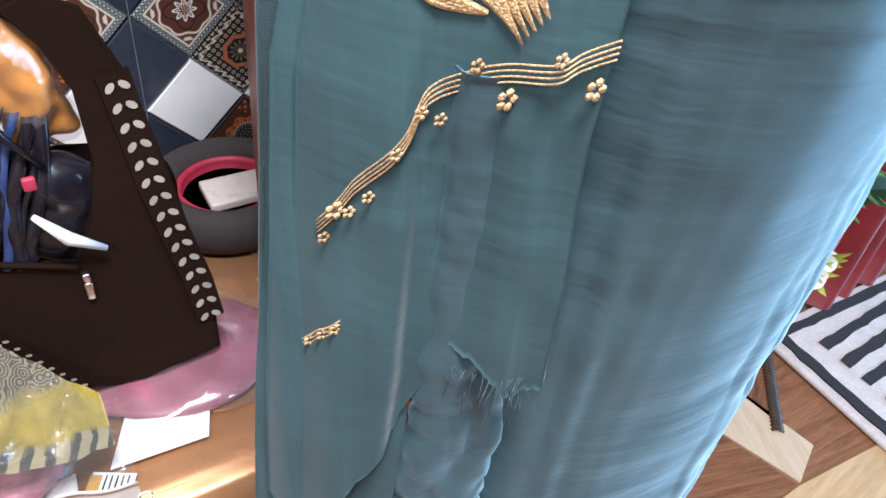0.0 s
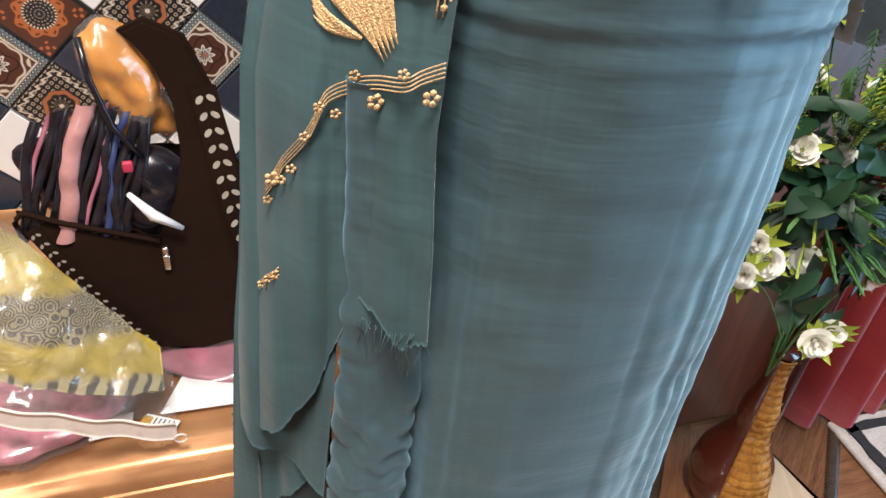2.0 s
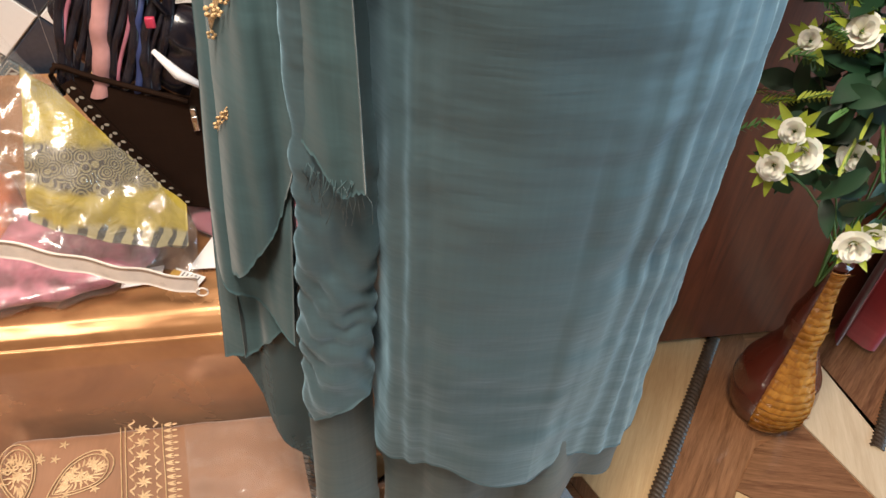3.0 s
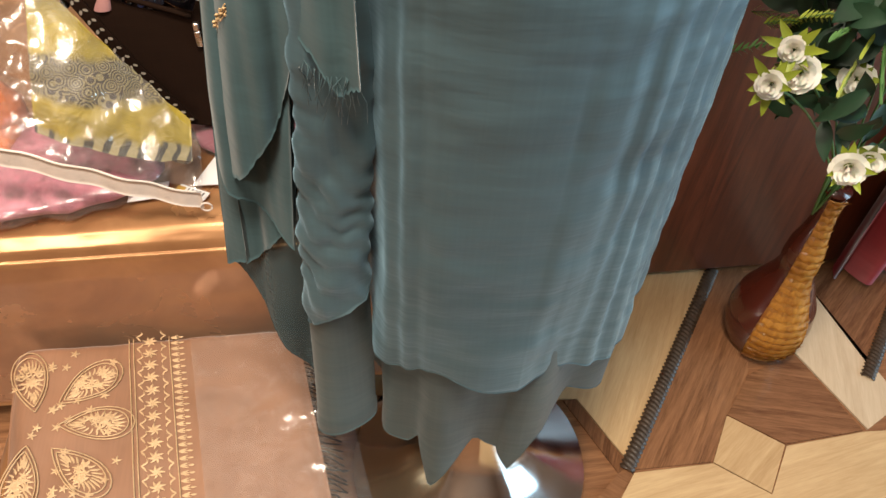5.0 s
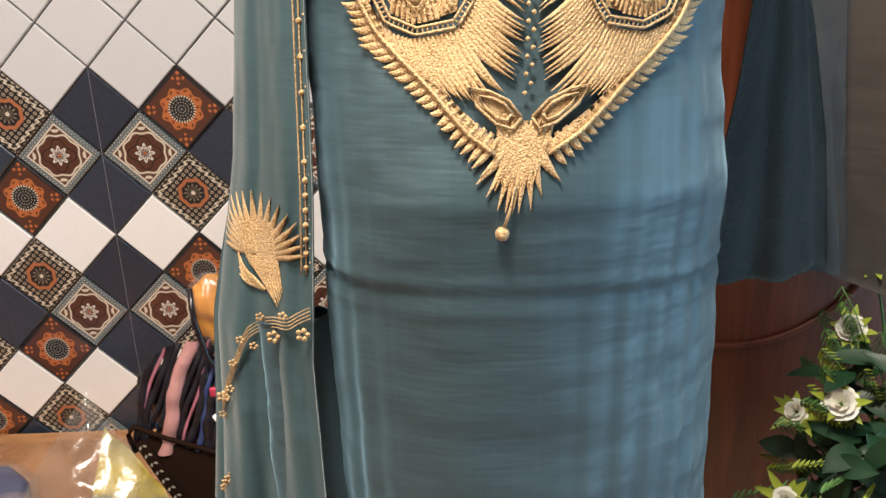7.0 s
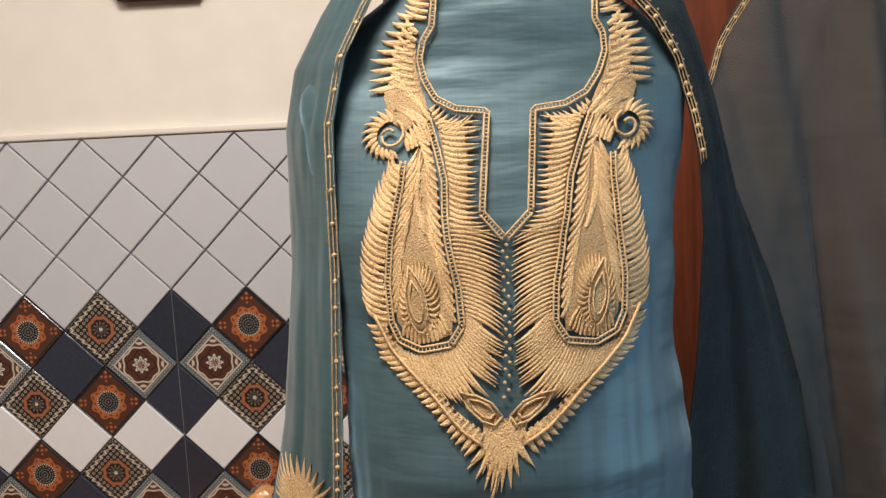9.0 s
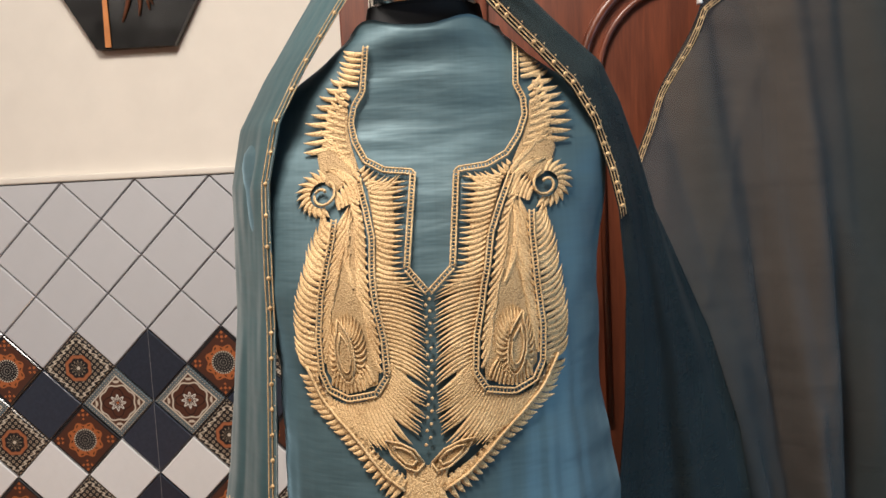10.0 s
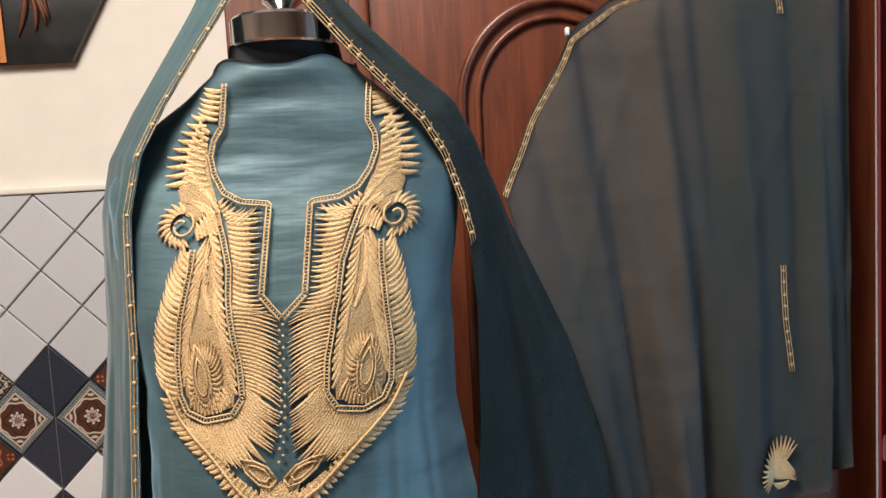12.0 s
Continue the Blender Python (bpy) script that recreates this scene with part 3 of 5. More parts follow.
bm_lathe([(0.050, 1.571), (0.0515, 1.573), (0.0515, 1.596), (0.049, 1.599), (0.022, 1.600), (0.010, 1.603), (0.011, 1.608), (0.019, 1.615), (0.0215, 1.628), (0.020, 1.65), (0.014, 1.672), (0.008, 1.70), (0.010, 1.715), (0.002, 1.725)], 48, (CX, CY, -0.0155), bm)
form = part("dress_form", bm, M["black"])
form.data.materials.append(M["chrome"])
for p in form.data.polygons:
    if p.index >= torso_faces:
        p.material_index = 1
smooth_by(form, 35)
tagged(form, "black dress form on a polished chrome trumpet base", "dress form")

# ---- kameez ----
kameez = thing("kameez", "slate teal satin kameez with gold neckline embroidery on a dress form", "dress")
NT, NZ = 220, 260
P = np.zeros((NZ, NT, 3))
for i, v in enumerate(np.linspace(0, 1, NZ)):
    for j in range(NT):
        th = 2 * math.pi * j / NT
        hem = 0.466 - 0.020 * math.cos(th) * max(0.0, -math.sin(th)) + 0.006 * math.sin(3 * th + 0.6) + 0.005 * math.sin(9 * th)
        z = 1.538 + 0.004 * math.sin(5 * th) + v * (hem - 1.538)
        x, y = body_point(th, z)
        low = min(1.0, max(0.0, (1.28 - z) / 0.5))
        d = 0.0022 * fbm(th * 2.2 + 3, z * 26, 0.3) * (0.7 + 0.3 * low)
        d += 0.0040 * low * fbm(th * 3.0, z * 3.0, 5.0)
        right = math.exp(-((th - 5.42) / 0.40) ** 2)
        d += low * right * (0.0026 * math.sin(th * 38 + 1.6 * math.sin(z * 4)) + 0.0022 * fbm(th * 22, z * 2.5, 6))
        d += low * math.exp(-((th - 3.95) / 0.2) ** 2) * 0.002 * math.sin(th * 30 + z * 3)
        zc = 1.069 - 0.06 * (x - 0.48) + 0.010 * math.sin((x - 0.49) * 10.8)
        d += 0.0016 * math.exp(-((z - zc) / 0.003) ** 2) - 0.0010 * math.exp(-((z - zc + 0.008) / 0.003) ** 2) + 0.0009 * math.exp(-((z - zc + 0.022) / 0.003) ** 2)
        if z > 1.43:
            d += 0.0012 * math.sin(z * 130 + 1.2 * math.sin(th * 2) + x * 9 + 2.5 * fbm(x * 6, z * 9, 1)) + 0.0012 * fbm(x * 9, z * 60, 4)
        if z < 0.62:
            d += 0.010 * (0.62 - z) / 0.2 * math.sin(th * 7 + 1.0)
        n = Vector((math.cos(th), math.sin(th), 0))
        P[i, j] = (x + n.x * d, y + n.y * d, z)
part("body", bm_grid(P, 0.0015, True), M["teal"], kameez)

# lower lining with pointed hem
P = np.zeros((60, 160, 3))
for i, v in enumerate(np.linspace(0, 1, 60)):
    for j in range(160):
        th = 2 * math.pi * j / 160
        x0 = math.cos(th)
        if math.sin(th) < 0:
            hem = float(np.interp(x0, (-1, -0.75, -0.62, -0.44, -0.10, 0.16, 0.30, 0.62, 0.8, 1), (0.30, 0.27, 0.30, 0.20, 0.31, 0.23, 0.30, 0.36, 0.33, 0.33)))
        else:
            hem = 0.31 + 0.02 * math.sin(5 * th)
        z = 0.60 + v * (hem - 0.60)
        x, y = body_point(th, max(z, 0.36), -0.012)
        d = 0.010 * v * math.sin(th * 9 + 0.5) + 0.003 * fbm(th * 4, z * 8, 2)
        P[i, j] = (x + d * math.cos(th), y + d * math.sin(th), z)
part("lining", bm_grid(P, 0.0015, True), M["lining"], kameez, "dull teal lining with pointed hem")

# empty sleeve hanging at the side, and the flap of lining below it
P = np.zeros((90, 40, 3))
for i, v in enumerate(np.linspace(0, 1, 90)):
    cx, cy, r = 0.470 - 0.006 * v + 0.005 * math.sin(v * 5), -0.838 - 0.012 * v, 0.024 + 0.009 * v
    for j in range(40):
        th = 2 * math.pi * j / 40
        z = 1.02 - (0.455 - 0.03 * math.cos(th)) * v
        d = min(1, v * 1.6) * (0.0017 * math.sin(z * 190 + 5.0 * math.cos(th) + 6 * fbm(math.cos(th), z * 9, 1)) + 0.0014 * math.sin(z * 70 - 4 * math.cos(th) + 2) + 0.0025 * fbm(math.cos(th) * 2.5 + z * 6, z * 16, 3)) + 0.003 * math.sin(2 * th + v * 4)
        P[i, j] = (cx + (r + d) * math.cos(th), cy + (r * 0.6 + d) * math.sin(th), z)
part("sleeve", bm_grid(P, 0.0015, True), M["teal"], kameez, "crumpled empty satin sleeve")
P = np.zeros((50, 40, 3))
for i, v in enumerate(np.linspace(0, 1, 50)):
    for j in range(40):
        th = 2 * math.pi * j / 40
        z = 0.66 - (0.33 - 0.012 * math.cos(th)) * v
        r = 0.028 + 0.006 * v + 0.002 * math.sin(3 * th + 2 * v) + (0.0014 if v > 0.93 else 0.0)
        P[i, j] = (0.460 - 0.006 * v + r * math.cos(th), -0.835 - 0.010 * v + 0.7 * r * math.sin(th), z)
part("lining_flap", bm_grid(P, 0.0015, True), M["lining"], kameez, "hanging flap of dull teal lining with a stitched hem")


# ---- gold embroidery ----
def emb(px, pz, lift=0.0025):
    """A point of the embroidery, in millimetres from just above the foot of the neck slit, laid on the dress."""
    x, z = CX - 0.002 + (px + 0.085 * max(0.0, pz + 12) - 0.0010 * min(0.0, pz + 70) ** 2) / 1000, 1.318 + (pz + 0.09 * min(0.0, pz + 120)) / 1000
    reach = 0.97 * half_width(z, x - CX)
    x = min(CX + reach, max(CX - reach, x))
    return Vector((x, front(x, z, 0.0035) - lift, z))


def leaf_on(bm, pts, width, lift=0.0022, lay=emb):
    """A stitched leaf: a ridge along pts (mm), pointed at the end."""
    n = len(pts)
    left, mid, right = [], [], []
    for i, (x, z) in enumerate(pts):
        x0, z0 = pts[max(i - 1, 0)]
        x1, z1 = pts[min(i + 1, n - 1)]
        dx, dz = x1 - x0, z1 - z0
        l = math.hypot(dx, dz) + 1e-6
        f = i / (n - 1)
        w = width * (0.45 + 0.55 * math.sin(math.pi * min(1, 0.10 + f * 0.7))) * (1 - f ** 3.2) + 0.05
        left.append(bm.verts.new(lay(x - dz / l * w, z + dx / l * w, 0.0006)))
        mid.append(bm.verts.new(lay(x, z, lift)))
        right.append(bm.verts.new(lay(x + dz / l * w, z - dx / l * w, 0.0006)))
    for i in range(n - 1):
        bm.faces.new([left[i], left[i + 1], mid[i + 1], mid[i]])
        bm.faces.new([mid[i], mid[i + 1], right[i + 1], right[i]])


def bez(a, b, c, n=6):
    return [((1 - t) ** 2 * a[0] + 2 * t * (1 - t) * b[0] + t * t * c[0], (1 - t) ** 2 * a[1] + 2 * t * (1 - t) * b[1] + t * t * c[1]) for t in np.linspace(0, 1, n)]


def along(line, s):
    """Point and direction at the share s of a polyline."""
    seg = [math.dist(a, b) for a, b in zip(line, line[1:])]
    d = s * sum(seg)
    for (a, b), l in zip(zip(line, line[1:]), seg):
        if d <= l or (a, b) == (line[-2], line[-1]):
            f = min(1, d / l)
            return (a[0] + (b[0] - a[0]) * f, a[1] + (b[1] - a[1]) * f), ((b[0] - a[0]) / l, (b[1] - a[1]) / l)
        d -= l


def chain(bm, line, gap=3.0, r=1.1, lay=emb, rails=2.0):
    """Two stitched rails joined by a row of bars, with the cloth showing in the holes."""
    total = sum(math.dist(a, b) for a, b in zip(line, line[1:]))
    n = max(2, int(total / gap))
    for side in (-rails, rails):
        pts = []
        for k in range(n + 1):
            p, d = along(line, k / n)
            pts.append(lay(p[0] - d[1] * side, p[1] + d[0] * side, 0.0026))
        bm_tube(pts, 0.0009, 5, bm)
    for k in range(n):
        p, d = along(line, (k + 0.5) / n)
        bm_tube([lay(p[0] - d[1] * rails, p[1] + d[0] * rails, 0.0022), lay(p[0] + d[1] * rails, p[1] - d[0] * rails, 0.0022)], 0.0006, 4, bm)


def fill(bm, outline, lift=0.0012, lay=emb):
    """A low padded ground of stitches inside an outline (mm)."""
    c = (sum(p[0] for p in outline) / len(outline), sum(p[1] for p in outline) / len(outline))
    rings = []
    for f in (1.0, 0.93, 0.75, 0.5, 0.25):
        rings.append([bm.verts.new(lay(c[0] + (x - c[0]) * f, c[1] + (z - c[1]) * f, 0.0003 if f == 1 else lift)) for x, z in outline])
    n = len(outline)
    for a, b in zip(rings, rings[1:]):
        for k in range(n):
            bm.faces.new([a[k], a[(k + 1) % n], b[(k + 1) % n], b[k]])
    bm.faces.new(rings[-1])


ground = bmesh.new()


def half_motif(bm, s):
    """One side of the neckline embroidery; s: -1 or 1."""
    def mir(pts):
        return [(s * x, z) for x, z in pts]

    rnd = random.Random(5 + s)

    def feathers(base, tips, n, width, bow=(0, 0), lift=0.0022, jit=1.2):
        """A row of stitched feathers from one line to another, bowed by an offset in mm."""
        for k in range(n):
            f = (k + 0.5) / n
            a, _ = along(base, f)
            b, _ = along(tips, f)
            c = ((a[0] + b[0]) / 2 + bow[0], (a[1] + b[1]) / 2 + bow[1])
            b = (b[0] + rnd.uniform(-jit, jit), b[1] + rnd.uniform(-jit, jit))
            leaf_on(bm, mir(bez(a, c, b, 7)), width * rnd.uniform(0.85, 1.05), lift)

    neck = [(19, 8), (18.5, 88), (44, 91), (61, 100), (71, 116), (76, 133), (74, 148), (67, 160), (66, 200)]
    inner = [(66, 84), (57, 58), (50, 34), (48, 6), (43, -26), (38, -49), (36, -77), (45, -91)]
    spine = [(84, 51), (85, 32), (91, -12), (94, -46), (92, -74), (85, -88), (68, -95), (45, -91)]
    rim_low = [(106, -70), (92, -95), (75, -112), (57, -128), (45, -140), (33, -151), (16, -161)]
    chain(bm, mir([(0.5, -12), (19, 8)]))
    chain(bm, mir(neck))
    chain(bm, mir(inner))
    chain(bm, mir(spine))
    # beside the slit, and under the neckline
    fill(ground, mir([(32, 4), (45, 2), (47, 34), (53, 58), (58, 78), (36, 72), (32, 50)]), 0.0008)
    feathers([(58, 84), (52, 58), (46, 30), (45, 8), (44, -6)], [(23, 84), (23, 58), (23, 34), (22, 8), (8, -7)], 21, 2.3, (2, -5))
    feathers([(44, 70), (58, 76), (66, 92)], [(26, 86), (46, 86), (62, 97)], 8, 2.3, (2, -4))
    # shoulder: ground, sprays and the curl
    fill(ground, mir([(66, 92), (84, 74), (98, 84), (104, 104), (96, 130), (88, 150), (80, 146), (79, 130), (74, 112)]), 0.0009)
    feathers([(80, 172), (84, 150), (88, 130), (88, 110)], [(94, 178), (108, 156), (119, 132), (117, 106)], 9, 3.0, (4, -4))
    feathers([(78, 158), (82, 136), (80, 116), (74, 104)], [(88, 172), (100, 150), (104, 128), (96, 112)], 9, 2.9, (3, -3))
    feathers([(82, 108), (76, 98), (66, 88), (62, 80)], [(94, 124), (88, 114), (80, 106), (72, 100)], 7, 2.6, (3, -2))
    feathers([(69, 196), (70, 180), (72, 164)], [(86, 200), (90, 186), (92, 172)], 6, 2.8, (2, -3))
    bm_tube([emb(s * (96 + (3.5 + 0.55 * t) * math.cos(2.4 - t * 0.42)), 72 + (3.5 + 0.55 * t) * math.sin(2.4 - t * 0.42), 0.0030) for t in range(17)], 0.0014, 5, bm)
    for k in range(12):
        a = radians(74 - k * 17)
        r0, r1 = 11, 23 + 2.5 * math.sin(k * 0.5)
        leaf_on(bm, mir(bez((96 + r0 * math.cos(a + 0.3), 72 + r0 * math.sin(a + 0.3)), (96 + 16 * math.cos(a + 0.25), 72 + 16 * math.sin(a + 0.25)), (96 + r1 * math.cos(a), 72 + r1 * math.sin(a)), 6)), 2.5, 0.0024)
    feathers([(60, 70), (68, 78), (80, 84)], [(82, 92), (92, 94), (98, 92)], 6, 2.6, (-2, 5))
    feathers([(62, 66), (74, 62), (82, 58)], [(72, 86), (82, 80), (88, 72)], 6, 2.4, (-1, 2))
    # the long lobe: rows on both sides of its chains
    fill(ground, mir([(66, 66), (78, 52), (82, 30), (87, -12), (90, -46), (87, -74), (80, -84), (64, -90), (44, -84), (42, -50), (49, -20), (54, 8), (56, 34), (60, 54)]), 0.0008)
    feathers([(64, 66), (56, 36), (52, 6), (47, -28), (42, -52), (41, -78)], [(74, 78), (66, 52), (64, 24), (60, -4), (54, -26), (50, -46)], 20, 2.2, (4, -3))
    feathers([(82, 46), (82, 30), (88, -12), (91, -44), (89, -70)], [(72, 66), (70, 48), (74, 8), (80, -18), (84, -42)], 17, 2.5, (-1, -3))
    feathers([(70, 40), (70, 10), (62, -10)], [(68, 62), (70, 34), (66, 14)], 7, 2.6, (4, 0), 0.0026)
    # feathers fanned round the drop
    for k in range(26):
        a = radians(-150 + k * 11)
        rx, rz = 16, 32
        leaf_on(bm, mir(bez((70 + 7 * math.sin(a), -62 + 17 * math.cos(a)), (70 + 13 * math.sin(a), -66 + 24 * math.cos(a)), (69 + rx * math.sin(a), -58 + rz * math.cos(a)), 6)), 2.0, 0.0028)
    drop = [(77, -30)] + [(71 + 8 * math.sin(t) + 3 * math.cos(t), -60 + 22 * math.cos(t)) for t in np.linspace(0.5, 5.8, 14)]
    fill(ground, mir(drop), 0.0032)
    for f in (1.0, 0.62):
        bm_tube([emb(s * (72 + (x - 72) * f), -60 + (z + 60) * f, 0.0042) for x, z in drop + drop[:1]], 0.0007, 5, bm)
    feathers([(84, -84), (70, -91), (54, -88), (46, -80)], [(80, -70), (71, -74), (62, -74), (54, -66)], 12, 2.0, (0, 2), 0.003)
    # outer rim, pointing upwards, then the toothed lower rim
    feathers([(84, 44), (88, 20), (94, -14), (98, -44), (94, -76)], [(92, 64), (106, 26), (113, -4), (117, -36), (115, -64)], 24, 2.5, (7, -6))
    feathers([(86, 50), (90, 10), (96, -30), (95, -80)], [(92, 56), (100, 14), (106, -26), (105, -70)], 21, 2.3, (4, -4), 0.0012)
    fill(ground, mir([(98, -76), (92, -90), (75, -107), (57, -123), (45, -135), (33, -146), (14, -156), (14, -164), (34, -153), (47, -142), (59, -130), (77, -114), (94, -97), (104, -76)]), 0.0012)
    feathers([(99, -76), (86, -95), (68, -112), (50, -128), (34, -142), (12, -154)], [(114, -74), (102, -102), (80, -121), (62, -136), (48, -150), (26, -170)], 23, 2.7, (2, -5))
    bm_tube([emb(s * x, z, 0.003) for x, z in [along(rim_low, k / 20)[0] for k in range(21)]], 0.0013, 5, bm)
    # plumes sweeping to the stem, flat above and drooping below
    fill(ground, mir([(30, -6), (43, -2), (39, -28), (34, -50), (32, -76), (24, -96), (20, -80), (24, -40)]), 0.0007)
    feathers([(46, 0), (42, -24), (37, -46), (33, -70)], [(5, -10), (4, -36), (4, -62), (4, -88)], 21, 2.0, (2, 5))
    feathers([(33, -66), (37, -84), (44, -94)], [(4, -90), (5, -108), (10, -124)], 12, 2.2, (4, -4))
    feathers([(42, -93), (56, -97), (72, -99), (88, -94)], [(12, -128), (27, -134), (47, -131), (71, -114)], 18, 2.2, (4, -6))
    # small leaf pair at the foot of the stem
    pod = [(3, -142), (12, -133), (24, -128), (36, -126), (30, -136), (18, -145), (8, -148)]
    fill(ground, mir(pod), 0.0016)
    for f in (1.0, 0.6):
        bm_tube([emb(s * (18 + (x - 18) * f), -137 + (z + 137) * f, 0.0034) for x, z in pod + pod[:1]], 0.0010, 5, bm)


embroidery = bmesh.new()
half_motif(embroidery, 1)
half_motif(embroidery, -1)
for k in range(24):
    bmesh.ops.create_icosphere(embroidery, subdivisions=1, radius=0.0016, matrix=Matrix.Translation(emb(-1 + 1.6 * (-1) ** k, -17 - k * 4.9, 0.003)))
for k in range(13):
    a = radians(198 + k * 12)
    x0 = 7.5 * math.cos(a)
    leaf_on(embroidery, bez((x0 * 0.5, -146), (x0 * 1.5, -164), (x0 * (3.2 + 0.9 * math.sin(k * 2.4)), -166 + 27 * math.sin(a) * (1 if 3 < k < 9 else 0.8)), 7), 3.2)
fill(ground, [(-12, -148), (12, -148), (15, -160), (9, -174), (0, -182), (-9, -174), (-15, -160)], 0.0012)
for k in range(9):
    leaf_on(embroidery, bez((-16 + 4 * k, -144), (-12 + 3 * k, -160), (-9 + 2.2 * k, -178)), 2.4)
bmesh.ops.create_icosphere(embroidery, subdivisions=2, radius=0.0045, matrix=Matrix.Translation(emb(-3, -204, 0.002)))
bm_tube([emb(-1, -178), emb(-2, -192), emb(-3, -201)], 0.0011, 5, embroidery)
tagged(part("stitched_ground", ground, M["gold_ground"], kameez, "darker gold couched ground"), kind="stuff")
part("embroidery", embroidery, M["gold"], kameez, "gold thread heart and paisley embroidery")

# ---- dupatta ----
dupatta = thing("dupatta", "sheer slate teal chiffon dupatta with gold border, draped and pinned up", "scarf")
LEFT = [  # height, outer x, inner x, outer y, inner y
    (1.66, 0.585, 0.614, -0.76, -0.80), (1.60, 0.546, 0.600, -0.755, -0.812), (1.50, 0.476, 0.535, -0.75, -0.828), (1.455, 0.450, 0.512, -0.75, -0.838),
    (1.40, 0.439, 0.500, -0.755, -0.845), (1.28, 0.440, 0.500, -0.77, -0.858), (1.13, 0.424, 0.498, -0.78, -0.880), (1.00, 0.398, 0.488, -0.785, -0.876),
    (0.90, 0.392, 0.490, -0.79, -0.880), (0.78, 0.380, 0.492, -0.80, -0.886), (0.60, 0.368, 0.490, -0.81, -0.890), (0.44, 0.355, 0.485, -0.82, -0.892)]


def left_fall(u, z, off=0.0):
    xo, xi, yo, yi = curve_at(LEFT, z)
    low = min(1.0, max(0.0, (1.45 - z) / 0.5)) * float(np.interp(z, (0.78, 0.92), (1.0, 0.32)))
    f = 0.010 * low * math.sin(u * 12.5 + 0.9 * math.sin(z * 4)) + 0.003 * low * math.sin(u * 27 + z * 6)
    flaps = min(1.0, max(0.0, (1.06 - z) / 0.12))
    f += flaps * (0.013 * math.exp(-((u - 0.30) / 0.13) ** 2) + 0.010 * math.exp(-((u - 0.90) / 0.16) ** 2) - 0.008 * math.exp(-((u - 0.60) / 0.10) ** 2))
    f += 0.0025 * fbm(u * 5, z * 12, 4)
    return Vector((xo + (xi - xo) * u, yo + (yi - yo) * u ** 0.75 - f - off, z))


nu, nv = 70, 170
P = np.zeros((nv, nu, 3))
for j, u in enumerate(np.linspace(0, 1, nu)):
    hem = float(np.interp(u, (0, 0.12, 0.30, 0.44, 0.52, 0.58, 0.70, 0.86, 1), (0.70, 0.72, 0.755, 0.79, 0.825, 0.866, 0.858, 0.832, 0.845))) + 0.004 * fbm(u * 40, 0, 9)
    for i, v in enumerate(np.linspace(0, 1, nv)):
        P[i, j] = left_fall(u, 1.66 + v * (hem - 1.66))
part("front_fall", bm_grid(P, 0.001), M["teal_chiffon"], dupatta)

# deeper layers of the same fall, each with its own slanting raw hem


def under_layer(u0, u1, hems, back, material):
    P = np.zeros((110, 40, 3))
    for j, f in enumerate(np.linspace(0, 1, 40)):
        u = u0 + (u1 - u0) * f
        hem = float(np.interp(f, [h[0] for h in hems], [h[1] for h in hems])) + 0.003 * fbm(f * 30, back * 90, 2)
        for i, v in enumerate(np.linspace(0, 1, 110)):
            z = 1.20 + v * (hem - 1.20)
            p = left_fall(min(1.0, max(0.0, u)), z)
            P[i, j] = (p.x - 0.012 * v + 0.004 * math.sin(f * 9 + z * 7 + back * 200), p.y + back + 0.005 * math.sin(f * 7 + 1.3 * math.sin(z * 6)), z)
    part("under_layer", bm_grid(P, 0.001), material, dupatta, "deeper chiffon layer with a slanting raw hem")


under_layer(0.02, 0.58, [(0, 0.700), (0.25, 0.680), (1, 0.640)], 0.022, M["teal_chiffon"])
under_layer(0.0, 0.56, [(0, 0.560), (0.4, 0.59), (0.7, 0.62), (1, 0.66)], 0.032, M["teal_chiffon"])
under_layer(0.0, 0.60, [(0, 0.560), (0.45, 0.51), (0.8, 0.44), (1, 0.39)], 0.042, M["thin_chiffon"])
P = np.zeros((90, 30, 3))
for j, u in enumerate(np.linspace(0, 1, 30)):
    for i, v in enumerate(np.linspace(0, 1, 90)):
        z = 1.36 + v * (0.58 + 0.03 * u - 1.36)
        xo, xi, yo, yi = curve_at(LEFT, z)
        wide = min(1.0, (1.38 - z) / 0.25)
        P[i, j] = (xo + 0.004 + 0.012 * u + 0.006 * wide * math.sin(u * 15 + 0.8 * math.sin(z * 5)), yo + 0.003 + 0.095 * wide * u, z)
part("back_fold", bm_grid(P, 0.001), M["teal_chiffon"], dupatta)

# frayed threads along the torn hem
bm = bmesh.new()
for k in range(26):
    u = random.uniform(0.60, 0.98)
    p = left_fall(u, 0.85, 0.001)
    q = p + Vector((random.uniform(-0.008, 0.008), -0.002, random.uniform(-0.04, -0.012)))
    bm_tube([p, (p + q) / 2 + Vector((random.uniform(-0.005, 0.005), 0, 0)), q], 0.0003, 3, bm)
part("frayed_threads", bm, M["teal_chiffon"], dupatta)


def lay_line(path, off=0.003):
    """Smooth points on the front fall from rows of (u, z)."""
    n = 60
    s = np.linspace(0, 1, len(path))
    return [left_fall(float(np.interp(t, s, [p[0] for p in path])), float(np.interp(t, s, [p[1] for p in path])), off) for t in np.linspace(0, 1, n)]


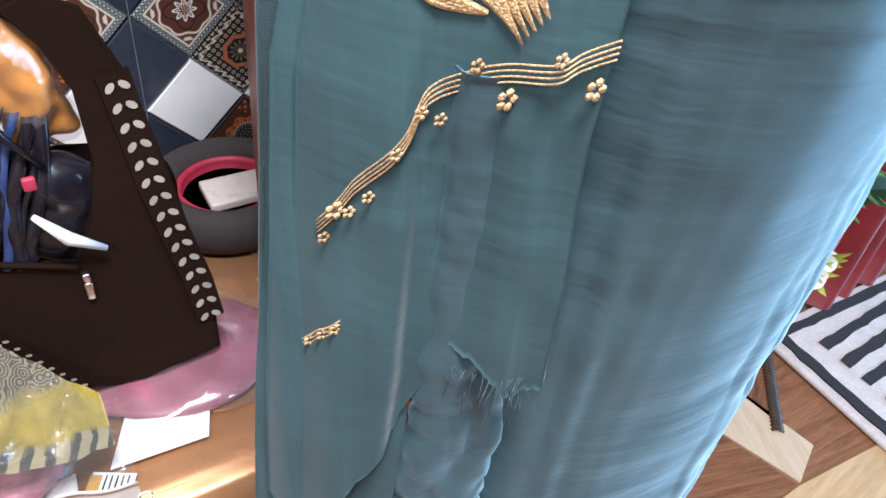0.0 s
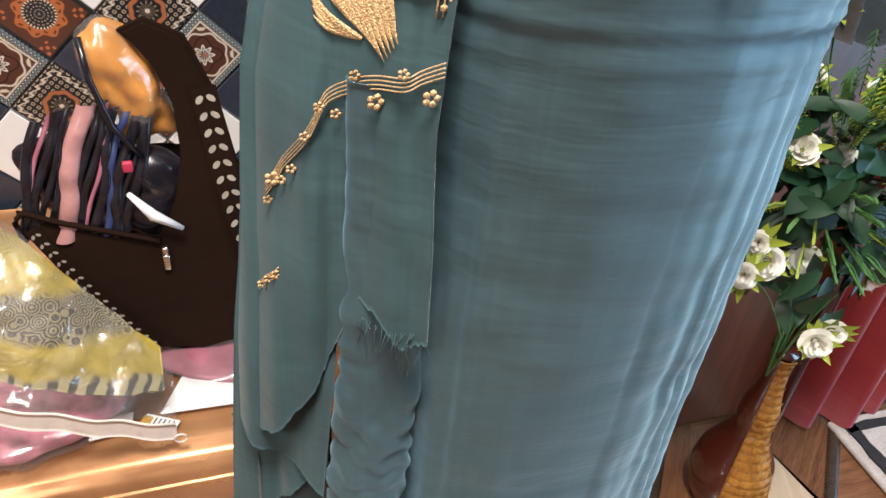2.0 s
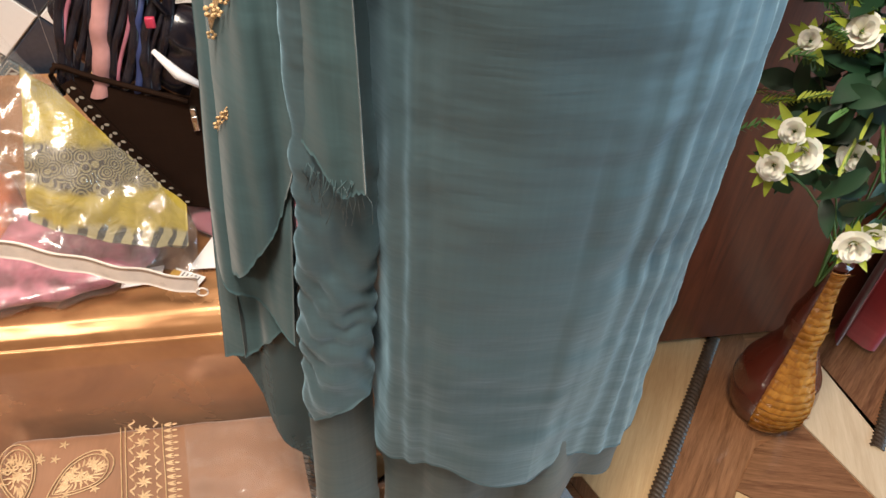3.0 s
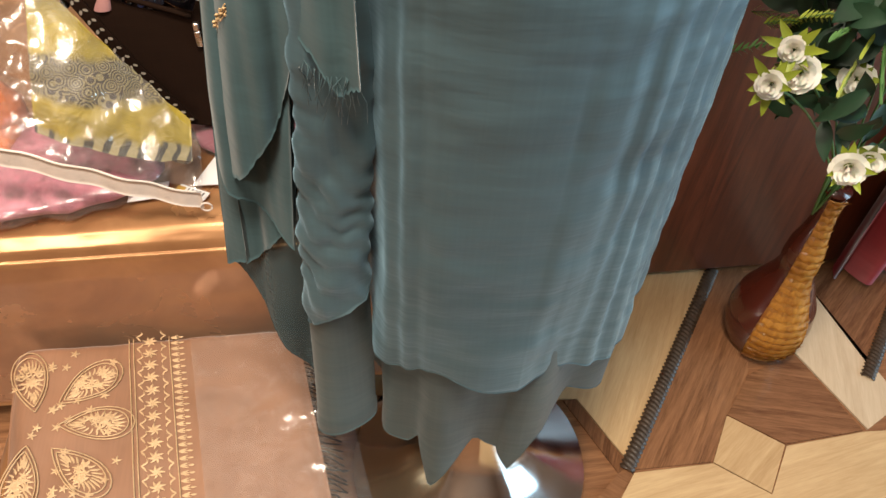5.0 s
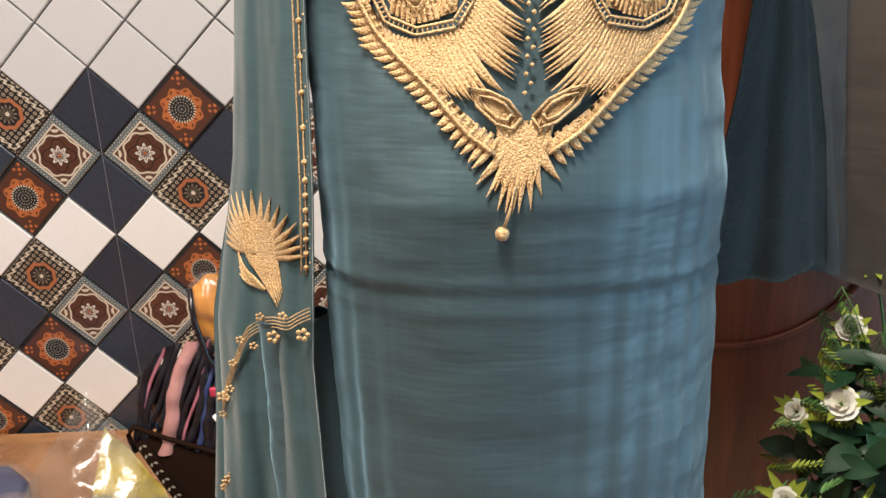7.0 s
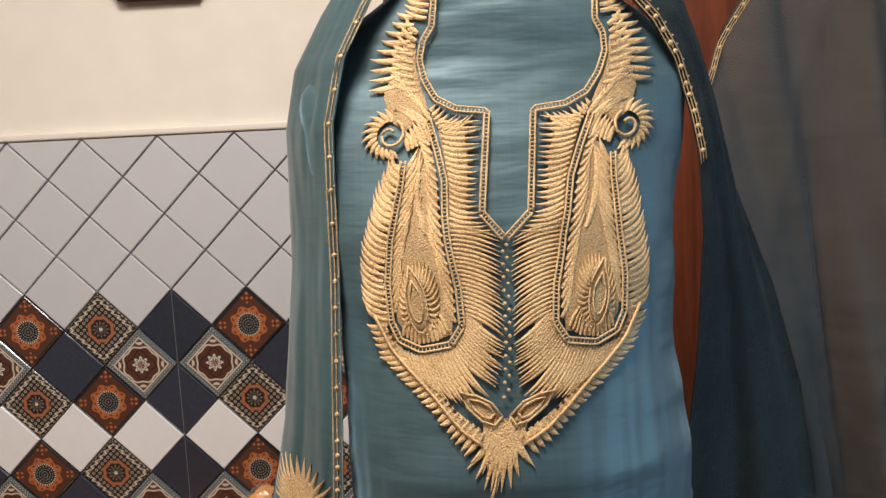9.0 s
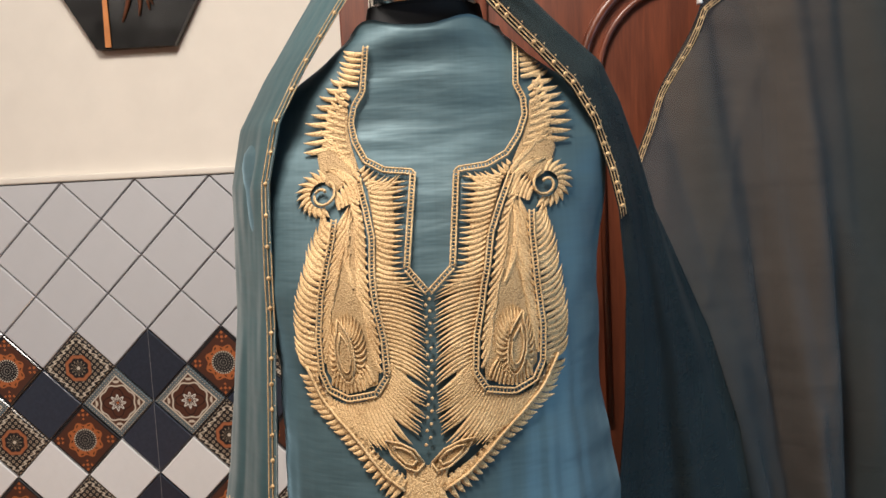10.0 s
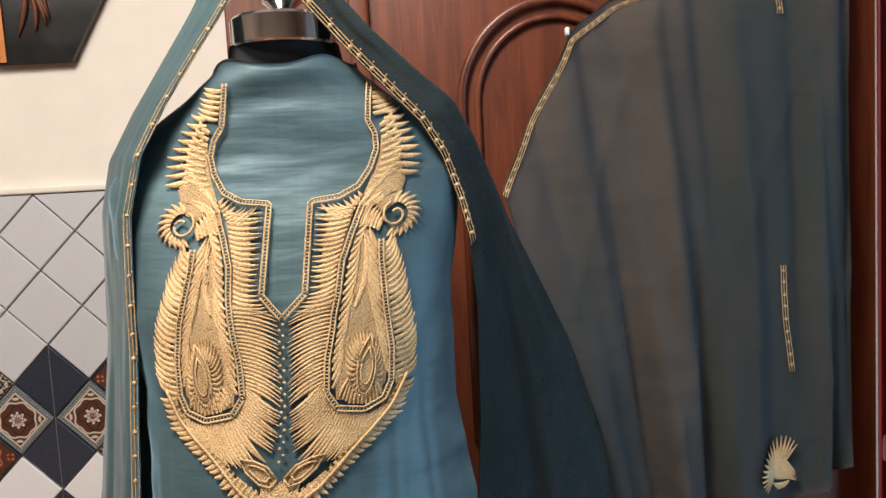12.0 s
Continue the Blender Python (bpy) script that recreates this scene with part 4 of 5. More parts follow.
def gold_border(pts, side, beads=22, w=0.0035, r=0.0019):
    bm = bmesh.new()
    for k in (-1, 0, 1):
        bm_tube([p + side * (k * w) for p in pts], 0.0006, 4, bm)
    for k in range(beads):
        p = pts[int((k + 0.5) / beads * (len(pts) - 1))]
        bmesh.ops.create_icosphere(bm, subdivisions=1, radius=r, matrix=Matrix.Translation(p) @ Matrix.Diagonal((1.3, 0.7, 1.3, 1)))
        bmesh.ops.create_icosphere(bm, subdivisions=1, radius=r * 0.5, matrix=Matrix.Translation(p + side * w * 0.9 + Vector((0, 0, 0.004))))
    return bm


part("border", gold_border(lay_line([(0.93, 1.65), (0.93, 1.5), (0.93, 1.3), (0.92, 1.14), (0.93, 1.065)]), Vector((1, -0.2, 0)), 30), M["gold"], dupatta, "narrow gold beaded border")
swag = lay_line([(0.97, 1.040), (0.80, 1.029), (0.56, 1.020), (0.38, 1.006), (0.26, 0.980), (0.14, 0.955), (0.04, 0.925)], 0.0065)
bm = bmesh.new()
for k in (-1.5, -0.5, 0.5, 1.5):
    bm_tube([p + Vector((0, 0, 0.0026 * k)) for p in swag], 0.0005, 4, bm)


def little_flower(bm, c, r=0.0055):
    for k in range(5):
        a = 2 * math.pi * k / 5
        bmesh.ops.create_icosphere(bm, subdivisions=1, radius=r * 0.5, matrix=Matrix.Translation(c + Vector((r * 0.75 * math.cos(a), -0.001, r * 0.75 * math.sin(a)))) @ Matrix.Diagonal((1, 0.4, 1, 1)))


for k, dz in ((4, -0.012), (12, 0.008), (17, -0.010), (22, 0.008), (27, -0.012), (33, 0.006), (40, 0.004), (46, -0.008), (51, -0.006), (55, 0.004), (58, -0.006)):
    little_flower(bm, swag[k] + Vector((0, -0.003, dz)), 0.0045 if k in (4, 17, 55) else 0.003)
part("swag_border", bm, M["gold"], dupatta, "gold trailing vine border")
low_swag = lay_line([(0.12, 0.872), (0.06, 0.858), (0.0, 0.835)], 0.003)
bm = bmesh.new()
for k in (-1, 0, 1):
    bm_tube([p + Vector((0, 0, 0.003 * k)) for p in low_swag], 0.0006, 4, bm)
for k in (8, 25, 40, 55):
    little_flower(bm, low_swag[k], 0.0035)
part("swag_border", bm, M["gold"], dupatta, "gold trailing vine border")


def paisley(lay, bm, turn=0.0, size=1.0):
    """A tufted gold paisley; lay takes millimetres."""
    def rot(x, z):
        return size * (x * math.cos(turn) - z * math.sin(turn)), size * (x * math.sin(turn) + z * math.cos(turn))
    for k in range(17):
        a = radians(-10 + k * 13)
        leaf_on(bm, [rot(*p) for p in bez((0, -6), (20 * math.cos(a), -2 + 18 * math.sin(a)), (31 * math.cos(a) + 2, 5 + 34 * math.sin(a)))], 2.5 * size, 0.0025, lay)
    for k in range(9):
        leaf_on(bm, [rot(*p) for p in bez((-12 + 3 * k, 18), (-10 + 2.6 * k, -14), (4 + 1.2 * k, -42 + abs(k - 4) * 3))], 2.3 * size, 0.003, lay)
    for k in range(5):
        leaf_on(bm, [rot(*p) for p in bez((2, -32), (-8 - 2 * k, -34 + 3 * k), (-14, -24 + 5 * k))], 2.0 * size, 0.0025, lay)


bm = bmesh.new()
paisley(lambda px, pz, lift: left_fall(min(1, max(0, 0.42 + px / 62)), 1.075 + pz / 1000, 0.002 + lift), bm, 0.15, 1.0)
tagged(part("motif", bm, M["gold"], dupatta, "tufted gold paisley motif"), kind="stuff")

# fall over the other shoulder, opening into the sheer panel that is pinned up
TOPC = [(0.0, 0.622, -0.80, 1.665), (0.10, 0.700, -0.80, 1.585), (0.2, 0.765, -0.79, 1.515), (0.27, 0.805, -0.77, 1.455), (0.34, 0.84, -0.66, 1.40), (0.38, 0.868, -0.56, 1.392), (0.44, 0.922, -0.485, 1.50), (0.50, 0.978, -0.466, 1.612),
        (0.58, 1.05, -0.455, 1.66), (0.70, 1.16, -0.45, 1.70), (0.84, 1.285, -0.45, 1.72), (1.0, 1.388, -0.45, 1.72)]
BOTC = [(0.0, 0.66, -0.825, 1.60), (0.10, 0.745, -0.812, 1.50), (0.2, 0.792, -0.77, 1.36), (0.27, 0.795, -0.72, 0.99), (0.34, 0.895, -0.66, 0.965), (0.38, 0.975, -0.61, 0.95), (0.44, 1.02, -0.55, 0.93), (0.50, 1.06, -0.53, 0.905),
        (0.58, 1.11, -0.52, 0.885), (0.70, 1.185, -0.50, 0.865), (0.84, 1.285, -0.48, 0.93), (1.0, 1.378, -0.47, 0.965)]


def spread(u, v):
    a, b = curve_at(TOPC, u), curve_at(BOTC, u)
    p = a + (b - a) * v
    sag = math.sin(math.pi * v) * (0.012 if u > 0.3 else 0.002)
    amp = min(1, max(0, (u - 0.28) / 0.1)) * (0.4 + 0.6 * v) * (1 - 0.85 * math.exp(-((u - 0.815) / 0.055) ** 2))
    creases = 0.0030 * (1 - abs(math.sin(9.5 * u + 5.0 * v))) ** 6 + 0.0026 * (1 - abs(math.sin(11.0 * u - 4.2 * v + 0.7))) ** 6
    fold = amp * (0.019 * math.sin(u * 42 + 2.2 * v) + 0.007 * math.sin(u * 95 - 3 * v) + 0.004 * fbm(u * 30, v * 2, 8)) + 0.002 * fbm(u * 12, v * 6, 3) + (creases if u > 0.3 else 0.0)
    return Vector((p[0] + 0.3 * fold, p[1] - sag - fold, p[2]))


def spread_sheet(u0, u1, nu, nv=70):
    return bm_grid(np.array([[spread(u, v) for u in np.linspace(u0, u1, nu)] for v in np.linspace(0, 1, nv)]), 0.001)


FALL = [  # share of the way down; inner edge x, y, z; outer edge x, y, z
    (0.0, 0.622, -0.80, 1.640, 0.640, -0.775, 1.650), (0.10, 0.702, -0.808, 1.545, 0.720, -0.775, 1.553), (0.17, 0.736, -0.812, 1.507, 0.768, -0.750, 1.512),
    (0.24, 0.766, -0.810, 1.474, 0.803, -0.725, 1.488), (0.31, 0.785, -0.806, 1.442, 0.824, -0.700, 1.458), (0.38, 0.799, -0.800, 1.400, 0.847, -0.680, 1.410),
    (0.45, 0.808, -0.795, 1.362, 0.862, -0.670, 1.370), (0.55, 0.814, -0.785, 1.290, 0.888, -0.655, 1.315), (0.70, 0.812, -0.765, 1.17, 0.935, -0.625, 1.215),
    (0.85, 0.806, -0.745, 1.07, 0.975, -0.605, 1.09), (1.0, 0.800, -0.725, 0.985, 0.995, -0.605, 0.955)]


def shoulder(u, v):
    """The fall over the shoulder; u: from the bordered edge outwards, v: downwards."""
    c = curve_at(FALL, v)
    a, b = Vector(c[:3]), Vector(c[3:])
    p = a.lerp(b, u)
    loose = min(1.0, max(0.0, (v - 0.25) / 0.3))
    bulge = 0.030 * math.sin(math.pi * u) * (1 - 0.4 * loose)
    fold = loose * (0.007 * math.sin(u * 11 + 1.5 * v) + 0.004 * math.sin(u * 23 - 4 * v)) + 0.002 * fbm(u * 5, v * 10, 3)
    return p + Vector((0.35 * bulge, -bulge * 0.6 - fold, 0.55 * bulge * (1 - loose)))


# Shade on this fall is carried by its darker material.
part("shoulder_fall", bm_grid(np.array([[shoulder(u, v) for u in np.linspace(0, 1, 60)] for v in np.linspace(0, 1, 120)]), 0.001), M["teal_chiffon_shaded"], dupatta)
part("pinned_panel", spread_sheet(0.385, 1.0, 150), M["sheer"], dupatta, "smoky sheer panel pinned to the door")


def spread_line(path, off=0.003):
    s = np.linspace(0, 1, len(path))
    return [spread(float(np.interp(t, s, [p[0] for p in path])), float(np.interp(t, s, [p[1] for p in path]))) + Vector((0, -off, 0)) for t in np.linspace(0, 1, 60)]


part("border", gold_border([shoulder(0.05, v) + Vector((0, -0.003, 0)) for v in np.linspace(0.01, 0.46, 60)], Vector((0.6, 0, 0.6)), 22), M["gold"], dupatta, "narrow gold beaded border")
part("border", gold_border(spread_line([(0.385, 0.02), (0.44, 0.015), (0.50, 0.02), (0.58, 0.02), (0.7, 0.02)]), Vector((0.7, 0, -0.5)), 26), M["gold"], dupatta, "narrow gold beaded border")
part("border", gold_border(spread_line([(0.825, 0.0), (0.835, 0.12)]), Vector((1, 0, 0)), 7), M["gold"], dupatta, "narrow gold beaded border")
part("border", gold_border(spread_line([(0.822, 0.56), (0.824, 0.66), (0.835, 0.76)]), Vector((1, 0, 0)), 9), M["gold"], dupatta, "narrow gold beaded border")
bm = bmesh.new()
paisley(lambda px, pz, lift: spread(0.795 + px / 900, 0.91 - pz / 780) + Vector((px * 0.00012, -0.011 - lift, 0)), bm, 0.5, 1.1)
tagged(part("motif", bm, M["gold"], dupatta, "tufted gold paisley motif"), kind="stuff")
pin = part("pin_clip", bm_box((0.974, -0.480, 1.606), (0.979, -0.468, 1.617), 0.0015), M["card"])
tagged(pin, "small white clip holding the dupatta to the door", "clip")

# ---- gourd vase and silk flowers ----
VX, VY = 1.214, -0.578


def vase_drift(z):
    return (-0.034 * (z / 0.41) ** 1.5, -0.022 * (z / 0.41) ** 1.5)


VPROF = [(0.046, 0.0), (0.058, 0.012), (0.070, 0.05), (0.073, 0.085), (0.066, 0.125), (0.050, 0.165), (0.036, 0.20), (0.030, 0.225), (0.031, 0.25), (0.029, 0.28), (0.022, 0.31), (0.017, 0.34), (0.0145, 0.37), (0.016, 0.395), (0.021, 0.412)]
fine = [(float(np.interp(z, [p[1] for p in VPROF], [p[0] for p in VPROF])), z) for z in np.linspace(0, 0.412, 60)]
vase = thing("gourd_vase", "tall gourd-shaped lacquered vase with a carved yellow scale band", "vase")
part("body", bm_lathe(fine, 48, (VX, VY, 0.001), drift=vase_drift), M["maroon"], vase)
bm = bmesh.new()
face_a = math.atan2(-1.28 - VY, 0.48 - VX) + 0.55


def vase_pt(a, z, lift):
    r = float(np.interp(z, [p[1] for p in VPROF], [p[0] for p in VPROF])) + lift
    d = vase_drift(z)
    return Vector((VX + d[0] + r * math.cos(face_a + a), VY + d[1] + r * math.sin(face_a + a), z))


P = [[vase_pt(a, z, 0.0025) for a in np.linspace(-0.62, 0.62, 14)] for z in np.linspace(0.405, 0.004, 60)]
band = part("scale_band", bm_grid(np.array(P), 0.003), M["carved"], vase, "yellow carved wooden band")
bm = bmesh.new()
z, row = 0.008, 0
while z < 0.395:
    r = float(np.interp(z, [p[1] for p in VPROF], [p[0] for p in VPROF]))
    n = max(2, round(1.24 * r / 0.019))
    for k in range(n + (row % 2)):
        a0 = -0.62 + 1.24 * (k + (0 if row % 2 else 0.5)) / n
        h, w = 0.021, 0.60 * 1.24 / n
        top = [vase_pt(max(-0.63, min(0.63, a0 + w * x)), min(0.408, z + h * y), l) for x, y, l in ((-0.9, 0.1, 0.0015), (-0.9, 0.7, 0.006), (-0.5, 0.95, 0.0085), (0, 1.05, 0.0095), (0.5, 0.95, 0.0085), (0.9, 0.7, 0.006), (0.9, 0.1, 0.0015), (0, -0.05, 0.002))]
        vs = [bm.verts.new(p) for p in top]
        bm.faces.new(vs)
    z += 0.0165
    row += 1
tagged(part("scale_relief", bm, M["carved"], band, "overlapping carved scales", smooth=False), kind="stuff")

bouquet = thing("silk_flower_bouquet", "silk bouquet of white roses with green foliage in the gourd vase", "artificial flowers")
MOUTH = Vector((VX + vase_drift(0.412)[0], VY + vase_drift(0.412)[1], 0.40))


def rose_mesh(size, rnd):
    bm = bmesh.new()
    for ring, (n, r, open_) in enumerate(((3, 0.35, 0.05), (4, 0.6, 0.15), (5, 0.85, 0.35), (6, 1.0, 0.7))):
        for k in range(n):
            a0 = 2 * math.pi * k / n + ring * 0.7
            rows = []
            for i in range(5):
                v = i / 4
                row = []
                for j in range(5):
                    u = j / 2 - 1
                    a = a0 + u * 0.75
                    rad = size * r * (0.25 + 0.6 * v + open_ * 0.25 * v * v) * (1 - 0.12 * u * u)
                    h = size * (0.1 + (1.15 - 0.22 * ring) * v * (1 - 0.22 * u * u) - open_ * 0.22 * v ** 3)
                    row.append(bm.verts.new((rad * math.cos(a), rad * math.sin(a), h + rnd.uniform(-0.03, 0.03) * size)))
                rows.append(row)
            for p, q in zip(rows, rows[1:]):
                for j in range(4):
                    bm.faces.new([p[j], p[j + 1], q[j + 1], q[j]])
    return bm


def leaf_mesh(bm, m, length, width, bend=0.25, cup=0.15):
    rows = []
    for i in range(7):
        v = i / 6
        w = width * math.sin(math.pi * min(1, 0.08 + v * 0.92)) ** 0.8 * (1 - 0.3 * v)
        zc = -bend * length * v * v
        rows.append([bm.verts.new(m @ Vector((s * w, length * v, zc + (abs(s) * cup * width)))) for s in (-1, 0, 1)])
    for p, q in zip(rows, rows[1:]):
        for j in range(2):
            bm.faces.new([p[j], p[j + 1], q[j + 1], q[j]])


def aim(p, d, spin=0.0):
    """A pose at p whose z points along d."""
    return Matrix.Translation(p) @ Vector(d).to_track_quat("Z", "Y").to_matrix().to_4x4() @ Matrix.Rotation(spin, 4, "Z")


rnd = random.Random(11)
ROSES = [(1.030, -0.752, 0.602, 1.0), (1.056, -0.745, 0.606, 0.9), (1.159, -0.626, 0.692, 1.0), (0.950, -0.706, 0.703, 1.0), (0.935, -0.700, 0.728, 0.7), (0.912, -0.72, 0.700, 0.75), (1.064, -0.657, 0.652, 1.0), (1.021, -0.627, 0.800, 0.95),
         (1.20, -0.66, 0.60, 0.9), (1.115, -0.60, 0.765, 1.0), (1.16, -0.58, 0.84, 0.95), (1.06, -0.56, 0.86, 0.8), (0.985, -0.60, 0.775, 0.7), (1.23, -0.54, 0.77, 0.9), (1.26, -0.62, 0.70, 0.95), (1.10, -0.52, 0.93, 0.7)]
sprigs, ferns, dark = bmesh.new(), bmesh.new(), bmesh.new()
HEART = Vector((1.12, -0.60, 0.60))
for n, (x, y, z, sz) in enumerate(ROSES):
    p = Vector((x, y, z))
    out = (p - HEART)
    d = (out.normalized() * 0.6 + Vector((-0.45, -0.75, 0.25))).normalized()
    bm = rose_mesh(0.0215 * sz, rnd)
    bmesh.ops.transform(bm, matrix=aim(p - d * 0.012, d, rnd.uniform(0, 6)), verts=bm.verts)
    part("rose", bm, M["blush"] if n in (8, 13) else M["petal"], bouquet, "blush silk rose" if n in (8, 13) else "white silk rose")
    for k in range(9):
        a = 2 * math.pi * k / 9 + rnd.uniform(-0.25, 0.25)
        m = aim(p - d * 0.012, d, a) @ Matrix.Rotation(radians(rnd.uniform(-5, 40)), 4, "X")
        leaf_mesh(sprigs, m, rnd.uniform(0.024, 0.038), 0.0058, 0.1)
    mid = (p + MOUTH) / 2 + Vector((0.03, 0.04, 0.03))
    pts = [MOUTH + (Vector((VX - 0.06, VY - 0.03, 0.37)) - MOUTH) * (1 - t) if t == 0 else MOUTH * (1 - t) ** 2 + mid * 2 * t * (1 - t) + (p - d * 0.01) * t * t for t in np.linspace(0, 1, 7)]
    part("stem", bm_tube(pts, 0.0016, 5), M["fern"], bouquet)
for k in range(240):
    a, b = rnd.uniform(0, 2 * math.pi), rnd.uniform(-0.8, 1.2)
    d = Vector((math.cos(a) * math.cos(b), math.sin(a) * math.cos(b), math.sin(b)))
    p = Vector((1.115, -0.615, 0.675)) + Vector((d.x * 0.13, d.y * 0.10, d.z * 0.20)) * rnd.uniform(0.35, 1.0)
    if p.y > -0.47:
        p.y = -0.47 - rnd.uniform(0, 0.06)
    m = aim(p, (d + Vector((-0.2, -0.6, 0.5))).normalized(), rnd.uniform(0, 6)) @ Matrix.Rotation(radians(rnd.uniform(10, 60)), 4, "X")
    leaf_mesh(dark, m, rnd.uniform(0.036, 0.062), rnd.uniform(0.011, 0.017), 0.3)
for k in range(135):
    a, b = rnd.uniform(0, 2 * math.pi), rnd.uniform(-0.3, 1.4)
    d = Vector((math.cos(a) * math.cos(b), math.sin(a) * math.cos(b) - 0.25, math.sin(b))).normalized()
    p = Vector((1.11, -0.61, 0.70)) + Vector((d.x * 0.14, d.y * 0.11, d.z * 0.20)) * rnd.uniform(0.45, 0.82)
    if p.y > -0.50:
        p.y = -0.50
    tip = p + d * rnd.uniform(0.05, 0.085)
    if tip.y > -0.45:
        tip.y = -0.45
    bm_tube([p, (p + tip) / 2 + Vector((0, 0, 0.006)), tip], 0.0008, 3, ferns)
    for i in range(9):
        c = p.lerp(tip, 0.2 + 0.8 * i / 8)
        for sd in (-1, 1):
            m = aim(c, (d + Vector((sd * 0.9 * d.z, 0, -sd * 0.9 * d.x)) + Vector((0, -0.3, 0.1))).normalized()) @ Matrix.Rotation(radians(-80), 4, "X")
            leaf_mesh(sprigs if k % 3 == 0 else ferns, m, rnd.uniform(0.010, 0.017), 0.0022, 0.1)
tagged(part("sprig_foliage", sprigs, M["sprig"], bouquet, "yellow-green sepals and sprigs"), kind="stuff")
tagged(part("fern_foliage", ferns, M["fern"], bouquet, "feathery green filler"), kind="stuff")
tagged(part("leaf_foliage", dark, M["leaf"], bouquet, "broad dark green leaves"), kind="stuff")

# ---- cloth-covered bench ----
def bm_pillow(c, size, turn=(0, 0, 0), crumple=0.01, seed=0.0, nu=36, nv=22, power=2.6):
    """A soft packet: a flattened superellipsoid with crumples."""
    m = Matrix.Translation(c) @ Euler([radians(a) for a in turn]).to_matrix().to_4x4()
    sx, sy, sz = (s / 2 for s in size)
    rows = []
    for i in range(nv + 1):
        ph = -math.pi / 2 + math.pi * i / nv
        row = []
        for j in range(nu):
            th = 2 * math.pi * j / nu
            d = Vector((math.cos(ph) * math.cos(th), math.cos(ph) * math.sin(th), math.sin(ph)))
            k = (abs(d.x) ** power + abs(d.y) ** 2 + abs(d.z) ** power) ** (-1 / power)
            p = Vector((sx * d.x * k, sy * d.y * k, sz * d.z * k))
            p += d * crumple * fbm(p.x * 22 + seed, p.y * 22, p.z * 22 + seed)
            row.append(m @ p)
        rows.append(row)
    return bm_grid(np.array(rows), 0, True)


bench = thing("bench", "low bench covered in shiny bronze satin cloth", "bench")
prof = [(-0.03, 0.43), (-0.30, 0.432), (-0.545, 0.431), (-0.575, 0.429), (-0.598, 0.421), (-0.613, 0.408), (-0.622, 0.388), (-0.624, 0.36), (-0.618, 0.30), (-0.616, 0.23), (-0.614, 0.15), (-0.612, 0.04)]
s = np.linspace(0, len(prof) - 1, 80)
py_, pz_ = np.interp(s, range(len(prof)), [p[0] for p in prof]), np.interp(s, range(len(prof)), [p[1] for p in prof])
P = np.zeros((80, 110, 3))
for i in range(80):
    for j, x in enumerate(np.linspace(-0.55, 0.60, 110)):
        w = (0.0008 * fbm(x * 5, i * 0.06, 1) + 0.0003 * fbm(x * 30, i * 0.2, 5)) * (1.0 if i < 58 else 3.0)
        fl = 0.004 * math.sin(x * 23 + 1) * max(0, (0.40 - pz_[i]) / 0.36)
        P[i, j] = (x, py_[i] - (w if i > 30 else 0) - fl, pz_[i] + (w if i <= 40 else 0) - (0.003 if i <= 40 else 0))
part("satin_cover", bm_grid(P, 0.003), M["bronze"], bench)
part("seat_box", bm_box((-0.54, -0.60, 0.06), (0.59, -0.04, 0.42), 0.01), M["brown_cloth"], bench)
for x in (-0.5, 0.55):
    for y in (-0.56, -0.08):
        part("leg", bm_box((x - 0.02, y - 0.02, 0.0), (x + 0.02, y + 0.02, 0.06), 0.004), M["walnut"], bench)

stool = thing("low_stool", "low stool covered with bronze cloth under the folded shawl", "stool")
part("cover", bm_box((-0.005, -1.0, 0.02), (0.395, -0.642, 0.205), 0.012), M["bronze"], stool)
for x in (0.03, 0.36):
    for y in (-0.97, -0.67):
        part("foot", bm_box((x - 0.015, y - 0.015, 0.0), (x + 0.015, y + 0.015, 0.02), 0.003), M["walnut"], stool)

# ---- folded embroidered shawl ----
shawl = thing("folded_shawl", "folded rose-beige shawl with cream embroidery in clear plastic", "shawl")
SZ = 0.243
P = np.array([[(x + 0.16 * (-0.64 - y), y, SZ + 0.004 * fbm(x * 14, y * 14, 2) - 0.022 * max(0, (abs(x - 0.193) - 0.175) / 0.03) ** 2 - 0.02 * max(0, (abs(y + 0.825) - 0.165) / 0.02) ** 2) for x in np.linspace(-0.012, 0.385, 60)] for y in np.linspace(-0.640, -1.01, 50)])
part("folded_cloth", bm_grid(P, -0.034), M["shawl"], shawl)


def on_shawl(px, pz, lift):
    x, y = px / 1000, pz / 1000
    return Vector((x + 0.16 * (-0.64 - y), y, SZ + 0.004 * fbm(x * 14, y * 14, 2) + 0.001 + lift))


bm = bmesh.new()
for x in (150, 156, 205):
    bm_tube([on_shawl(x, y, 0.0015) for y in np.linspace(-648, -1005, 60)], 0.0009, 4, bm)
for k in range(18):
    y = -655 - 20 * k
    for a in range(7):
        t = radians(a * 51 + 20 * k)
        leaf_on(bm, bez((178, y), (178 + 5 * math.cos(t + 0.5), y + 5 * math.sin(t + 0.5)), (178 + 11 * math.cos(t), y + 9 * math.sin(t)), 5), 1.9, 0.0015, on_shawl)
    for a in (-1, 1):
        leaf_on(bm, bez((160, y + 10), (168 + 4 * a, y + 10 + 4 * a), (166, y + 10 + 9 * a), 5), 1.4, 0.0012, on_shawl)
        leaf_on(bm, bez((200, y + 10), (192, y + 10 + 4 * a), (194, y + 10 + 9 * a), 5), 1.4, 0.0012, on_shawl)
